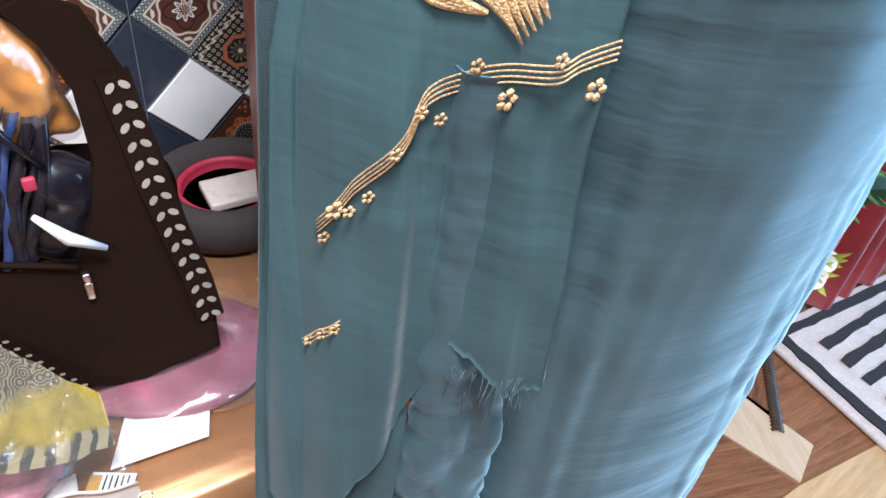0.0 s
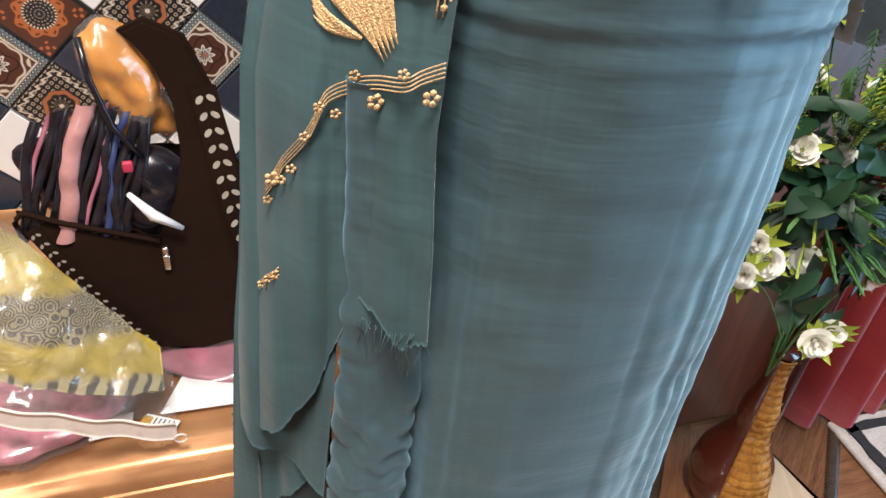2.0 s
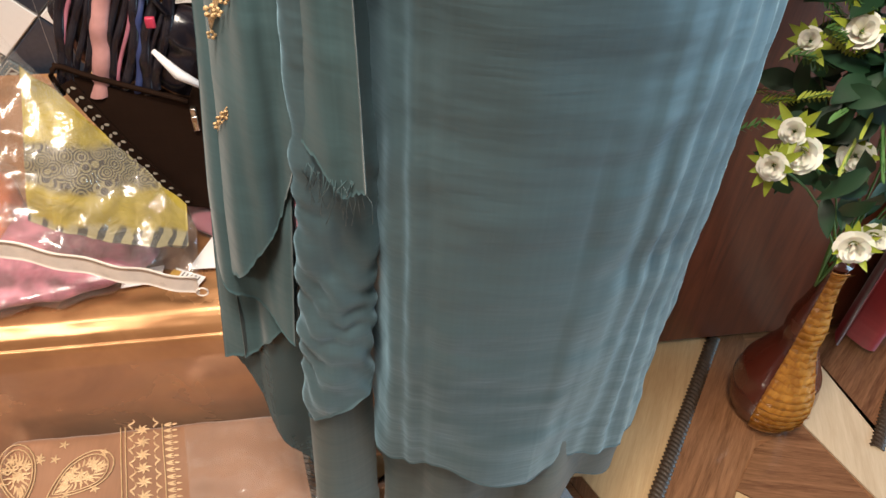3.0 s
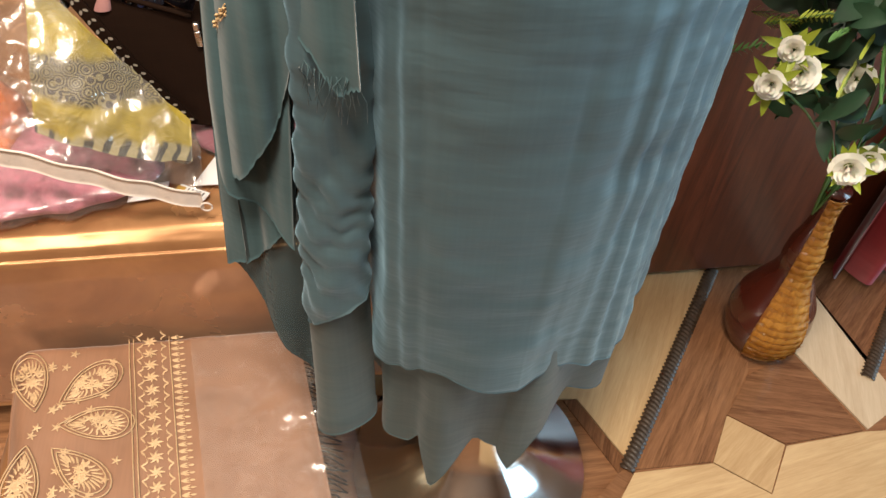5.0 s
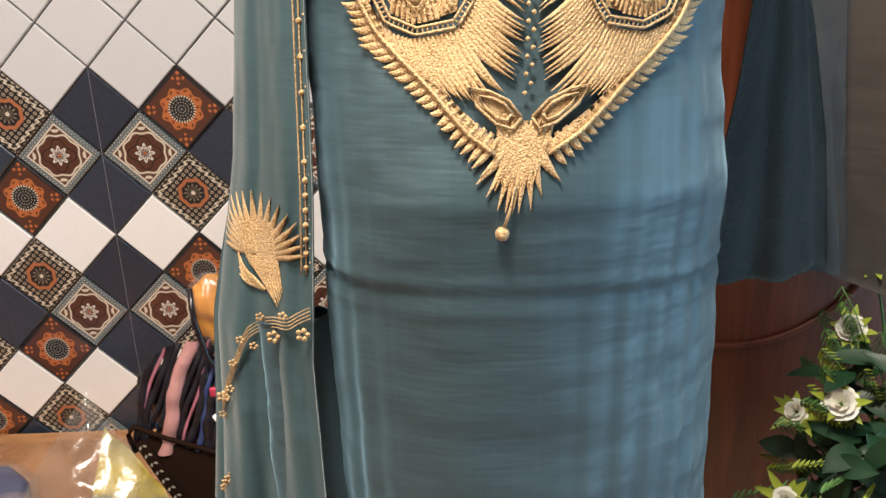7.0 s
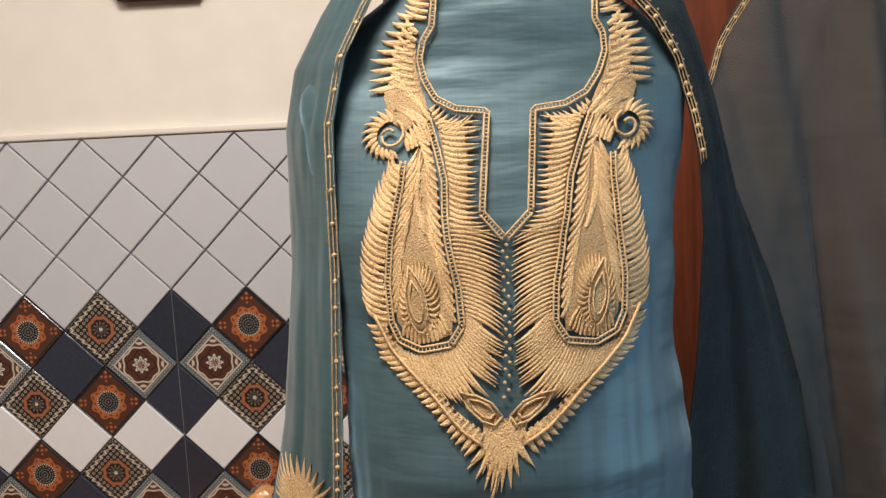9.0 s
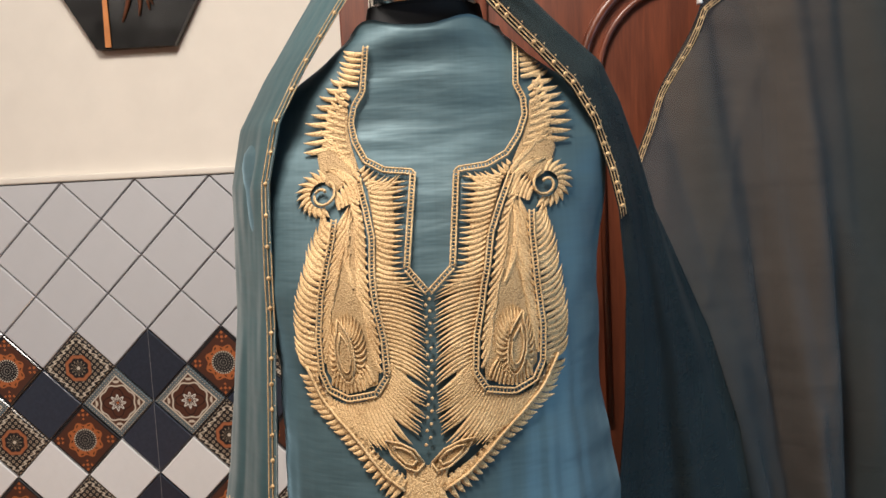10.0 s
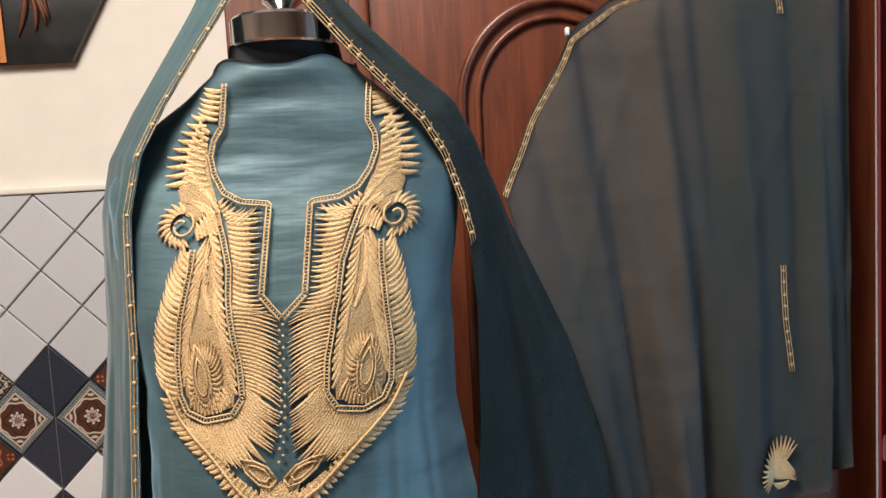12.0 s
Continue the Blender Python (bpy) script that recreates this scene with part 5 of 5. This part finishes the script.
for k in range(36):
    y = -650 - 10 * k
    for a in (-0.7, 0, 0.7):
        leaf_on(bm, bez((207, y), (212, y + 3 * a), (218, y + 4.5 * a), 4), 1.3, 0.0012, on_shawl)
    leaf_on(bm, bez((218, y), (222, y), (225, y), 4), 1.6, 0.0012, on_shawl)
for y in (-905, -911, -958):
    bm_tube([on_shawl(x, y, 0.0015) for x in np.linspace(0, 150, 40)], 0.0009, 4, bm)
for k in range(8):
    x = 12 + 19 * k
    for a in range(7):
        t = radians(a * 51 + 20 * k)
        leaf_on(bm, bez((x, -933), (x + 5 * math.cos(t + 0.5), -933 + 5 * math.sin(t + 0.5)), (x + 10 * math.cos(t), -933 + 11 * math.sin(t)), 5), 1.9, 0.0015, on_shawl)
for cx, cy, rot in ((98, -716, -2.55), (106, -778, 3.1), (84, -842, 2.35), (20, -706, -1.4), (14, -850, 1.45)):
    ring = []
    for k in range(25):
        t = 2 * math.pi * k / 24
        x, y = 48 * math.cos(t), 30 * math.sin(t) * math.sin(t / 2) ** 0.8
        ring.append((cx + x * math.cos(rot) - y * math.sin(rot), cy + x * math.sin(rot) + y * math.cos(rot)))
    for f in (1.0, 0.84):
        bm_tube([on_shawl(cx + (x - cx) * f, cy + (y - cy) * f, 0.0015) for x, y in ring], 0.0010, 4, bm)
    for k in range(9):
        fx, fy = cx + random.uniform(-24, 8) * math.cos(rot) - random.uniform(-9, 9) * math.sin(rot), cy + random.uniform(-24, 8) * math.sin(rot) + random.uniform(-9, 9) * math.cos(rot)
        for a in range(5):
            t = 1.257 * a + k
            leaf_on(bm, bez((fx, fy), (fx + 3 * math.cos(t), fy + 3 * math.sin(t)), (fx + 8 * math.cos(t + 0.3), fy + 8 * math.sin(t + 0.3)), 4), 1.8, 0.0016, on_shawl)
    for k in range(0, 24):
        x, y = ring[k]
        leaf_on(bm, bez((cx + (x - cx) * 0.4, cy + (y - cy) * 0.4), (cx + (x - cx) * 0.6 + 2, cy + (y - cy) * 0.6), (cx + (x - cx) * 0.78, cy + (y - cy) * 0.78), 4), 1.6, 0.0015, on_shawl)
for k in range(48):
    x, y = random.uniform(0, 138), random.uniform(-665, -892)
    for a in range(5):
        t = 2 * math.pi * a / 5
        leaf_on(bm, bez((x, y), (x + 3 * math.cos(t), y + 3 * math.sin(t)), (x + 7 * math.cos(t), y + 7 * math.sin(t)), 4), 1.5, 0.0013, on_shawl)
part("embroidery", bm, M["shawl_thread"], shawl, "cream thread paisley border")
bm = bmesh.new()
for k in range(46):
    y = -0.655 - 0.0077 * k
    sx = 0.16 * (-0.64 - y) - 0.012
    x1 = 0.398 + sx + random.uniform(0.018, 0.03)
    bm_tube([(0.392 + sx, y, 0.232), (0.405 + sx, y + random.uniform(-0.003, 0.003), 0.222), (x1, y + random.uniform(-0.006, 0.006), 0.20)], 0.0013, 4, bm)
part("fringe", bm, M["brown_cloth"], shawl, "dark knotted fringe")
P = np.array([[(x + 0.16 * (-0.64 - y), y, 0.252 + 0.004 * fbm(x * 25, y * 25, 7) + 0.006 * abs(noise.noise((x * 12, y * 12, 3))) - 0.05 * max(0, (x - 0.40) / 0.05) ** 2) for x in np.linspace(0.235, 0.435, 50)] for y in np.linspace(-0.66, -1.02, 60)])
sleeve = part("plastic_sleeve", bm_grid(P), M["plastic"], shawl, "crinkled clear plastic sleeve")

# ---- brown tote and packets on the bench ----
tote = thing("tote_bag", "open dark brown cloth tote with ivory leaf trim", "bag")
TOTE = [(0.148, 0.678), (0.20, 0.585), (0.266, 0.470), (0.33, 0.458), (0.418, 0.470), (0.420, 0.56), (0.408, 0.635), (0.396, 0.72), (0.382, 0.80), (0.354, 0.868), (0.314, 0.888), (0.286, 0.876), (0.318, 0.845), (0.336, 0.80), (0.338, 0.73), (0.322, 0.668), (0.298, 0.620), (0.23, 0.640)]


def tote_pt(x, z, off=0.0):
    return Vector((x, -0.458 + 0.14 * (z - 0.46) - off, z))


bm = bmesh.new()
a = [bm.verts.new(tote_pt(x, z)) for x, z in TOTE]
b = [bm.verts.new(tote_pt(x, z, -0.014)) for x, z in TOTE]
bm.faces.new(a)
bm.faces.new(b[::-1])
for k in range(len(TOTE)):
    bm.faces.new([a[(k + 1) % len(TOTE)], a[k], b[k], b[(k + 1) % len(TOTE)]])
bmesh.ops.bevel(bm, geom=[e for e in bm.edges if any(len(f.verts) > 8 for f in e.link_faces)], offset=0.004, segments=2, affect="EDGES")
part("front_panel", bm, M["brown_cloth"], tote, smooth=False)
part("base", bm_pillow((0.345, -0.385, 0.487), (0.17, 0.12, 0.085), (0, 0, 4), 0.004, 3), M["brown_cloth"], tote)
part("back_panel", bm_pillow((0.31, -0.345, 0.60), (0.22, 0.03, 0.24), (8, 0, 0), 0.004, 8), M["brown_cloth"], tote)


def trim_band(line, width, n_leaf, name):
    pts = [tote_pt(*p, 0.003) for p in line]
    bm = bmesh.new()
    vs = []
    for i, (x, z) in enumerate(line):
        x0, z0 = line[max(0, i - 1)]
        x1, z1 = line[min(len(line) - 1, i + 1)]
        l = math.hypot(x1 - x0, z1 - z0)
        nx, nz = -(z1 - z0) / l * width, (x1 - x0) / l * width
        vs.append([bm.verts.new(tote_pt(x - nx, z - nz, o)) for o in (0.0015, 0.004)] + [bm.verts.new(tote_pt(x + nx, z + nz, o)) for o in (0.004, 0.0015)])
    for p, q in zip(vs, vs[1:]):
        for k in range(3):
            bm.faces.new([p[k], q[k], q[k + 1], p[k + 1]])
    band = part("trim", bm, M["brown_cloth"], tote, "brown trim printed with ivory leaves", smooth=False)
    bm = bmesh.new()
    for k in range(n_leaf):
        (x, z), d = along(line, (k + 0.5) / n_leaf)
        for sd in (-1, 1):
            ax, az = d[0] * 0.7 - d[1] * 0.7 * sd, d[1] * 0.7 + d[0] * 0.7 * sd
            c = (x - d[1] * sd * width * 0.15, z + d[0] * sd * width * 0.15)
            ring = []
            for t in np.linspace(0, 2 * math.pi, 9)[:-1]:
                lx, lz = width * 0.40 * (1 + math.cos(t)), width * 0.24 * math.sin(t)
                ring.append(bm.verts.new(tote_pt(c[0] + ax * lx - az * lz, c[1] + az * lx + ax * lz, 0.0052)))
            bm.faces.new(ring)
    part("leaf_print", bm, M["ivory_print"], band, "ivory leaves", smooth=False)


trim_band([(0.160, 0.660), (0.185, 0.612), (0.215, 0.560), (0.245, 0.512), (0.270, 0.478)], 0.008, 15, "trim")
trim_band([(0.366, 0.815), (0.374, 0.755), (0.381, 0.70), (0.392, 0.640), (0.406, 0.575), (0.412, 0.52)], 0.015, 15, "trim")
pull = part("zip_pull", bm_box((0.2965, -0.4465, 0.588), (0.3045, -0.4415, 0.610), 0.0015), M["steel"], tote, "nickel zip pull")
part("slider", bm_box((0.297, -0.4465, 0.611), (0.304, -0.4385, 0.622), 0.0015), M["steel"], pull)

rim = [(0.150, 0.655), (0.146, 0.672), (0.156, 0.682), (0.185, 0.668), (0.235, 0.650), (0.296, 0.628)]
part("piping", bm_tube([tote_pt(*along(rim, k / 24)[0], 0.004) for k in range(25)], 0.0035, 6), M["brown_cloth"], tote, "dark piped rim of the open mouth")

black_pack = thing("garment_packet", "black plastic-wrapped garment with a pink stripe in the tote", "packet")
part("wrapped_cloth", bm_pillow((0.225, -0.380, 0.690), (0.125, 0.05, 0.14), (6, -16, 0), 0.006, 1.5, 60, 40, 5), M["black_poly"], black_pack)
FOLDS = (("black_poly", 1.0), ("mauve", 0.45), ("black_poly", 0.8), ("black_poly", 0.6), ("black_poly", 0.7), ("pink_satin", 1.75), ("black_poly", 0.75), ("black_poly", 0.7), ("mauve", 0.4), ("black_poly", 0.9), ("navy_cloth", 0.7), ("black_poly", 1.1), ("black_poly", 0.5), ("black_poly", 1.0))
along_x = 0.0
for k, (mat, w) in enumerate(FOLDS):
    xb = 0.142 + 0.0112 * (along_x + w / 2)
    along_x += w
    top = 0.80 - 0.0035 * abs(k - 6)
    P = []
    for z in np.linspace(0.640, top, 26):
        f = (z - 0.64) / 0.16
        row = []
        for a in np.linspace(0, math.pi, 8):
            r = 0.0064 * w
            row.append((xb + 0.050 * f ** 1.2 + 0.004 * math.sin(f * 7 + k * 1.3) - r * math.cos(a), -0.428 + 0.035 * f - 0.75 * r * math.sin(a) - 0.006 * math.sin(math.pi * f) + 0.0018 * math.sin(f * 23 + k), z + 0.003 * math.sin(k)))
        P.append(row)
    part("cloth_fold", bm_grid(np.array(P[::-1])), M[mat], black_pack, "dusty pink cloth fold" if mat == "pink_satin" else "")
amber = thing("garment_packet", "amber yellow satin garment in clear plastic standing in the tote", "packet")
part("wrapped_cloth", bm_pillow((0.286, -0.380, 0.803), (0.066, 0.05, 0.150), (4, -20, 0), 0.012, 4.2, 48, 40, 4), M["amber"], amber)
part("plastic_wrap", bm_pillow((0.286, -0.382, 0.803), (0.076, 0.06, 0.165), (4, -20, 0), 0.010, 4.2), M["plastic"], amber)
part("dark_edge", bm_tube([(0.248, -0.40, 0.872), (0.252, -0.412, 0.83), (0.266, -0.418, 0.775), (0.292, -0.42, 0.735)], 0.004, 6), M["black_poly"], amber)
inner_pack = thing("garment_packet", "dark printed garment in glossy wrap inside the tote", "packet")
part("wrapped_cloth", bm_pillow((0.298, -0.400, 0.672), (0.075, 0.05, 0.115), (0, 24, 0), 0.010, 7.7, 48, 40, 5), M["black_poly"], inner_pack)
part("white_fold", bm_tube([(0.272, -0.447, 0.705), (0.295, -0.451, 0.675), (0.325, -0.447, 0.650)], [0.003, 0.007, 0.003], 6), M["card"], inner_pack)
part("red_label", bm_box((0.272, -0.452, 0.735), (0.283, -0.446, 0.748), 0.002), M["red_ring"], inner_pack)

scarf = thing("scarf_packet", "yellow paisley-printed scarf folded in a clear zip bag", "packet")


def leaning(bottom, top, bulge, crease, seed, nu=60, nv=50):
    """A soft upright sheet between two lines of (x, y, z), bulging towards the room."""
    P = []
    for v in np.linspace(1, 0, nv):
        row = []
        for u in np.linspace(0, 1, nu):
            a = curve_at([(k / (len(bottom) - 1), *p) for k, p in enumerate(bottom)], u)
            b = curve_at([(k / (len(top) - 1), *p) for k, p in enumerate(top)], u)
            p = a + (b - a) * v
            d = bulge * (math.sin(math.pi * u) * math.sin(math.pi * min(1.0, 0.12 + 0.88 * v))) ** 0.6 + crease * fbm(p[0] * 24 + seed, p[2] * 30, seed)
            row.append((p[0], p[1] - d, p[2]))
        P.append(row)
    return np.array(P)


part("folded_scarf", bm_grid(leaning([(0.112, -0.560, 0.556), (0.20, -0.565, 0.524), (0.282, -0.560, 0.496)], [(0.120, -0.440, 0.690), (0.170, -0.460, 0.642), (0.225, -0.482, 0.575), (0.282, -0.515, 0.528)], 0.016, 0.006, 2.1), -0.020), M["scarf"], scarf)
part("clear_bag", bm_grid(leaning([(0.0, -0.572, 0.555), (0.14, -0.585, 0.535), (0.292, -0.582, 0.470)], [(0.020, -0.460, 0.63), (0.095, -0.425, 0.735), (0.165, -0.466, 0.660), (0.294, -0.540, 0.522)], 0.020, 0.012, 5.5, 70, 60)), M["plastic"], scarf, "crinkled clear zip bag")
zb = [(-0.06, -0.575, 0.560), (0.03, -0.592, 0.562), (0.12, -0.602, 0.530), (0.21, -0.602, 0.488), (0.290, -0.596, 0.450)]
P = np.array([[Vector(curve_at([(i, *p) for i, p in enumerate(zb)], s)) + Vector((0, -0.002 * math.sin(s * 9), 0)) + Vector((0.02, 0.004, 1)) * h for s in np.linspace(0, 4, 50)] for h in np.linspace(0.026, 0.0, 6)])
zipband = part("zip_band", bm_grid(P, 0.004), M["zip_white"], scarf, "milky white zip band")
bm = bm_tube([Vector((0.294, -0.597, 0.453)) + Vector((0.007 * math.cos(t), -0.002, 0.007 * math.sin(t))) for t in np.linspace(0, 6.2, 14)], 0.0013, 5)
part("zip_loop", bm, M["zip_white"], zipband)

for n, (c, sz, tn, mat, lab) in enumerate((
        ((0.06, -0.515, 0.458), (0.34, 0.17, 0.045), (0, 0, 3), "magenta", "pink printed garment in clear plastic on the bench"),
        ((-0.10, -0.47, 0.478), (0.30, 0.20, 0.05), (8, 0, -6), "tangerine", "orange printed garment in clear plastic on the bench"),
        ((0.375, -0.425, 0.444), (0.235, 0.17, 0.030), (0, 0, -6), "mauve", "mauve satin garment in clear plastic under the tote"),
        ((-0.24, -0.33, 0.468), (0.30, 0.24, 0.07), (0, 0, 10), "navy_cloth", "navy and brown garment packet on the bench"),
        ((-0.02, -0.44, 0.50), (0.15, 0.10, 0.10), (30, 20, 0), "tangerine", "orange garment in crinkled plastic leaning on others"))):
    pk = thing("garment_packet", lab, "packet", "garment packets")
    part("folded_cloth", bm_pillow(c, sz, tn, 0.008, n * 1.7), M[mat], pk)
    part("plastic_wrap", bm_pillow(c, tuple(k + 0.022 for k in sz[:2]) + (sz[2] + 0.008,), tn, 0.012, n * 2.3), M["plastic"], pk)

# price cards
for lab, corners, z in (("blank white price card on the bench", ((0.322, -0.452), (0.412, -0.470), (0.405, -0.508), (0.313, -0.490)), 0.4375),
                        ("blank white price card on the bench", ((0.300, -0.480), (0.388, -0.500), (0.372, -0.548), (0.270, -0.545)), 0.4400),
                        ("small bluish white price card at the bench edge", ((0.190, -0.540), (0.238, -0.533), (0.236, -0.562), (0.188, -0.568)), 0.4385)):
    cx, cy = sum(p[0] for p in corners) / 4, sum(p[1] for p in corners) / 4
    card = tagged(part("price_card", bm_prism([(x - cx, y - cy) for x, y in corners][::-1], pose(cx, cy, z), 0.0012), M["card"], smooth=False), lab, "card", "price cards")
tag = thing("swing_tag", "printed swing tag with black lines and a gold corner", "tag")
part("card", bm_prism([(-0.022, -0.012), (0.022, -0.012), (0.022, 0.012), (-0.022, 0.012)], pose(0.268, -0.560, 0.4385, 0, 0, -28), 0.001), M["card"], tag, smooth=False)
for k in range(5):
    part("print_line", bm_box((-0.001, -0.009, 0), (0.0005, 0.009, 0.0004)), M["ink"], tag, smooth=False).matrix_world = pose(0.262 + 0.005 * k, -0.557 - 0.0026 * k, 0.4397, 0, 0, -28)
part("gold_corner", bm_box((-0.006, -0.010, 0), (0.006, 0.010, 0.0006)), M["gold_ink"], tag, smooth=False).matrix_world = pose(0.252, -0.5535, 0.4397, 0, 0, -28)

# round felt box at the back of the bench
box = thing("round_box", "round charcoal felt box with a crimson lining and cream card inside", "box")
part("felt_wall", bm_lathe([(0.070, 0.03), (0.080, 0.006), (0.100, 0.0), (0.114, 0.010), (0.118, 0.032), (0.112, 0.055), (0.096, 0.066), (0.080, 0.060), (0.072, 0.045), (0.070, 0.03)], 48, (0.52, -0.165, 0.432)), M["felt"], box)
part("lining", bm_lathe([(0.073, 0.0), (0.073, 0.045), (0.067, 0.048), (0.064, 0.040), (0.064, 0.02)], 48, (0.52, -0.165, 0.434)), M["red_ring"], box, "crimson lining")
part("insert_card", bm_box((0.485, -0.20, 0.456), (0.58, -0.135, 0.474), 0.004), M["zip_white"], box, "cream card")

# ---- floor pieces ----
def floor_panel(poly, grain, mat, z=0.0):
    cx, cy = sum(p[0] for p in poly) / len(poly), sum(p[1] for p in poly) / len(poly)
    c, s_ = math.cos(radians(grain)), math.sin(radians(grain))
    loc = [((x - cx) * c + (y - cy) * s_, -(x - cx) * s_ + (y - cy) * c) for x, y in poly]
    area = sum(a[0] * b[1] - b[0] * a[1] for a, b in zip(loc, loc[1:] + loc[:1]))
    ob = part("floor_panel", bm_prism(loc if area > 0 else loc[::-1], Matrix(), 0.0038), M[mat], floor, smooth=False)
    ob.location, ob.rotation_euler = (cx, cy, z - 0.0038), (0, 0, radians(grain))


floor_panel([(0.42, -0.30), (1.20, -0.30), (1.192, -0.408), (0.903, -0.800), (0.845, -0.674), (0.42, -0.62)], 60, "oak")
floor_panel([(0.820, -0.674), (0.843, -0.674), (0.901, -0.802), (0.880, -0.815)], 65, "walnut")
floor_panel([(0.880, -0.8165), (0.903, -0.8165), (0.842, -0.890), (0.805, -0.875)], -40, "walnut")
floor_panel([(0.906, -0.818), (1.042, -0.816), (1.119, -0.878), (1.179, -0.799), (1.327, -0.788), (1.62, -0.800), (1.62, -1.25), (0.70, -1.25), (0.70, -0.98), (0.8435, -0.8915)], 10, "oak")
floor_panel([(1.0435, -0.8135), (1.119, -0.8755), (1.177, -0.797), (1.098, -0.733)], 35, "oak")
floor_panel([(1.202, -0.30), (1.26, -0.30), (1.25, -0.45), (1.168, -0.655), (1.097, -0.731), (1.042, -0.8125), (0.908, -0.812), (1.20, -0.414)], 52, "walnut")
floor_panel([(1.1695, -0.6565), (1.0995, -0.7315), (1.179, -0.795), (1.325, -0.785), (1.272, -0.622)], -15, "walnut")
floor_panel([(1.30, -0.43), (1.36, -0.43), (1.425, -0.74), (1.335, -0.784), (1.2745, -0.620)], 70, "maple")
floor_panel([(1.362, -0.43), (1.60, -0.43), (1.40, -0.66), (1.41, -0.66)], 40, "walnut")


def inlay_rod(a, b, r):
    a, b = Vector(a), Vector(b)
    d = (b - a).normalized()
    side = Vector((-d.y, d.x, 0))
    L = (b - a).length
    n = int(L / 0.0025)
    P = np.zeros((n, 14, 3))
    for i in range(n):
        for j in range(14):
            t = math.pi * j / 13
            rr = r * (1 + 0.16 * math.sin(i * 0.0025 / 0.009 * 2 * math.pi + t * 2))
            P[i, j] = a + d * (L * i / (n - 1)) + side * rr * math.cos(t) + Vector((0, 0, 0.55 * rr * math.sin(t)))
    return bm_grid(P)


for a, b in (((1.19, -0.413, 0.0), (0.893, -0.813, 0.0)), ((1.60, -0.445, 0.0), (1.383, -0.688, 0.0))):
    part("inlay_rod", inlay_rod(a, b, 0.012), M["rope"], floor, "dark twisted rope inlay")

# ---- wall tiles ----
def tile_mesh(name, mat, cut=False):
    h = 0.0515
    bm = bmesh.new()
    if cut:
        ring = [(-h, -h), (h, -h), (-h, h)]
    else:
        ring = [(-h, -h), (h, -h), (h, h), (-h, h)]
    cx, cy = sum(p[0] for p in ring) / len(ring), sum(p[1] for p in ring) / len(ring)
    lo = [bm.verts.new((x, y, 0)) for x, y in ring]
    up = [bm.verts.new((x, y, 0.0055)) for x, y in ring]
    tp = [bm.verts.new((cx + (x - cx) * 0.965, cy + (y - cy) * 0.965, 0.0072)) for x, y in ring]
    n = len(ring)
    for p, q in ((lo, up), (up, tp)):
        for k in range(n):
            bm.faces.new([p[k], p[(k + 1) % n], q[(k + 1) % n], q[k]])
    bm.faces.new(tp)
    me = bpy.data.meshes.new(name)
    bm.to_mesh(me)
    bm.free()
    me.materials.append(M[mat])
    return me


TILES = {k: tile_mesh("tile_" + k, k) for k in ("t_navy", "t_white", "t_grey", "t_flower", "t_orange", "t_dark")}
CUT = tile_mesh("tile_cut", "t_grey", True)


def tile_kind(i, j):
    if j <= -1:
        return "t_grey"
    b, a = j % 4, i % 6
    if b == 3:
        return "t_white"
    if b == 1:
        return "t_navy" if a == 3 else "t_flower"
    if a == 0:
        return "t_navy"
    return "t_orange" if (a == 2) == (b == 0) else "t_dark"


for i in range(-9, 11):
    for j in range(-5, 14):
        if (i + j) % 2:
            continue
        x, z = 0.075 * i, 1.055 - 0.075 * j
        ob = new("tile", CUT if j == -5 else TILES[tile_kind(i, j)])
        ob.parent = dado
        ob.matrix_world = pose(x, -0.0082, z, 90, 0, 0) @ Matrix.Rotation(radians(45), 4, "Z")
bm = bmesh.new()
for x in (-0.45, 0.0, 0.45):
    bm_box((x - 0.0004, -0.0158, 0.0), (x + 0.0004, -0.0150, TOP - 0.3), bm=bm)
part("tile_joint", bm, M["grout"], dado, "fine pale joint line", smooth=False)
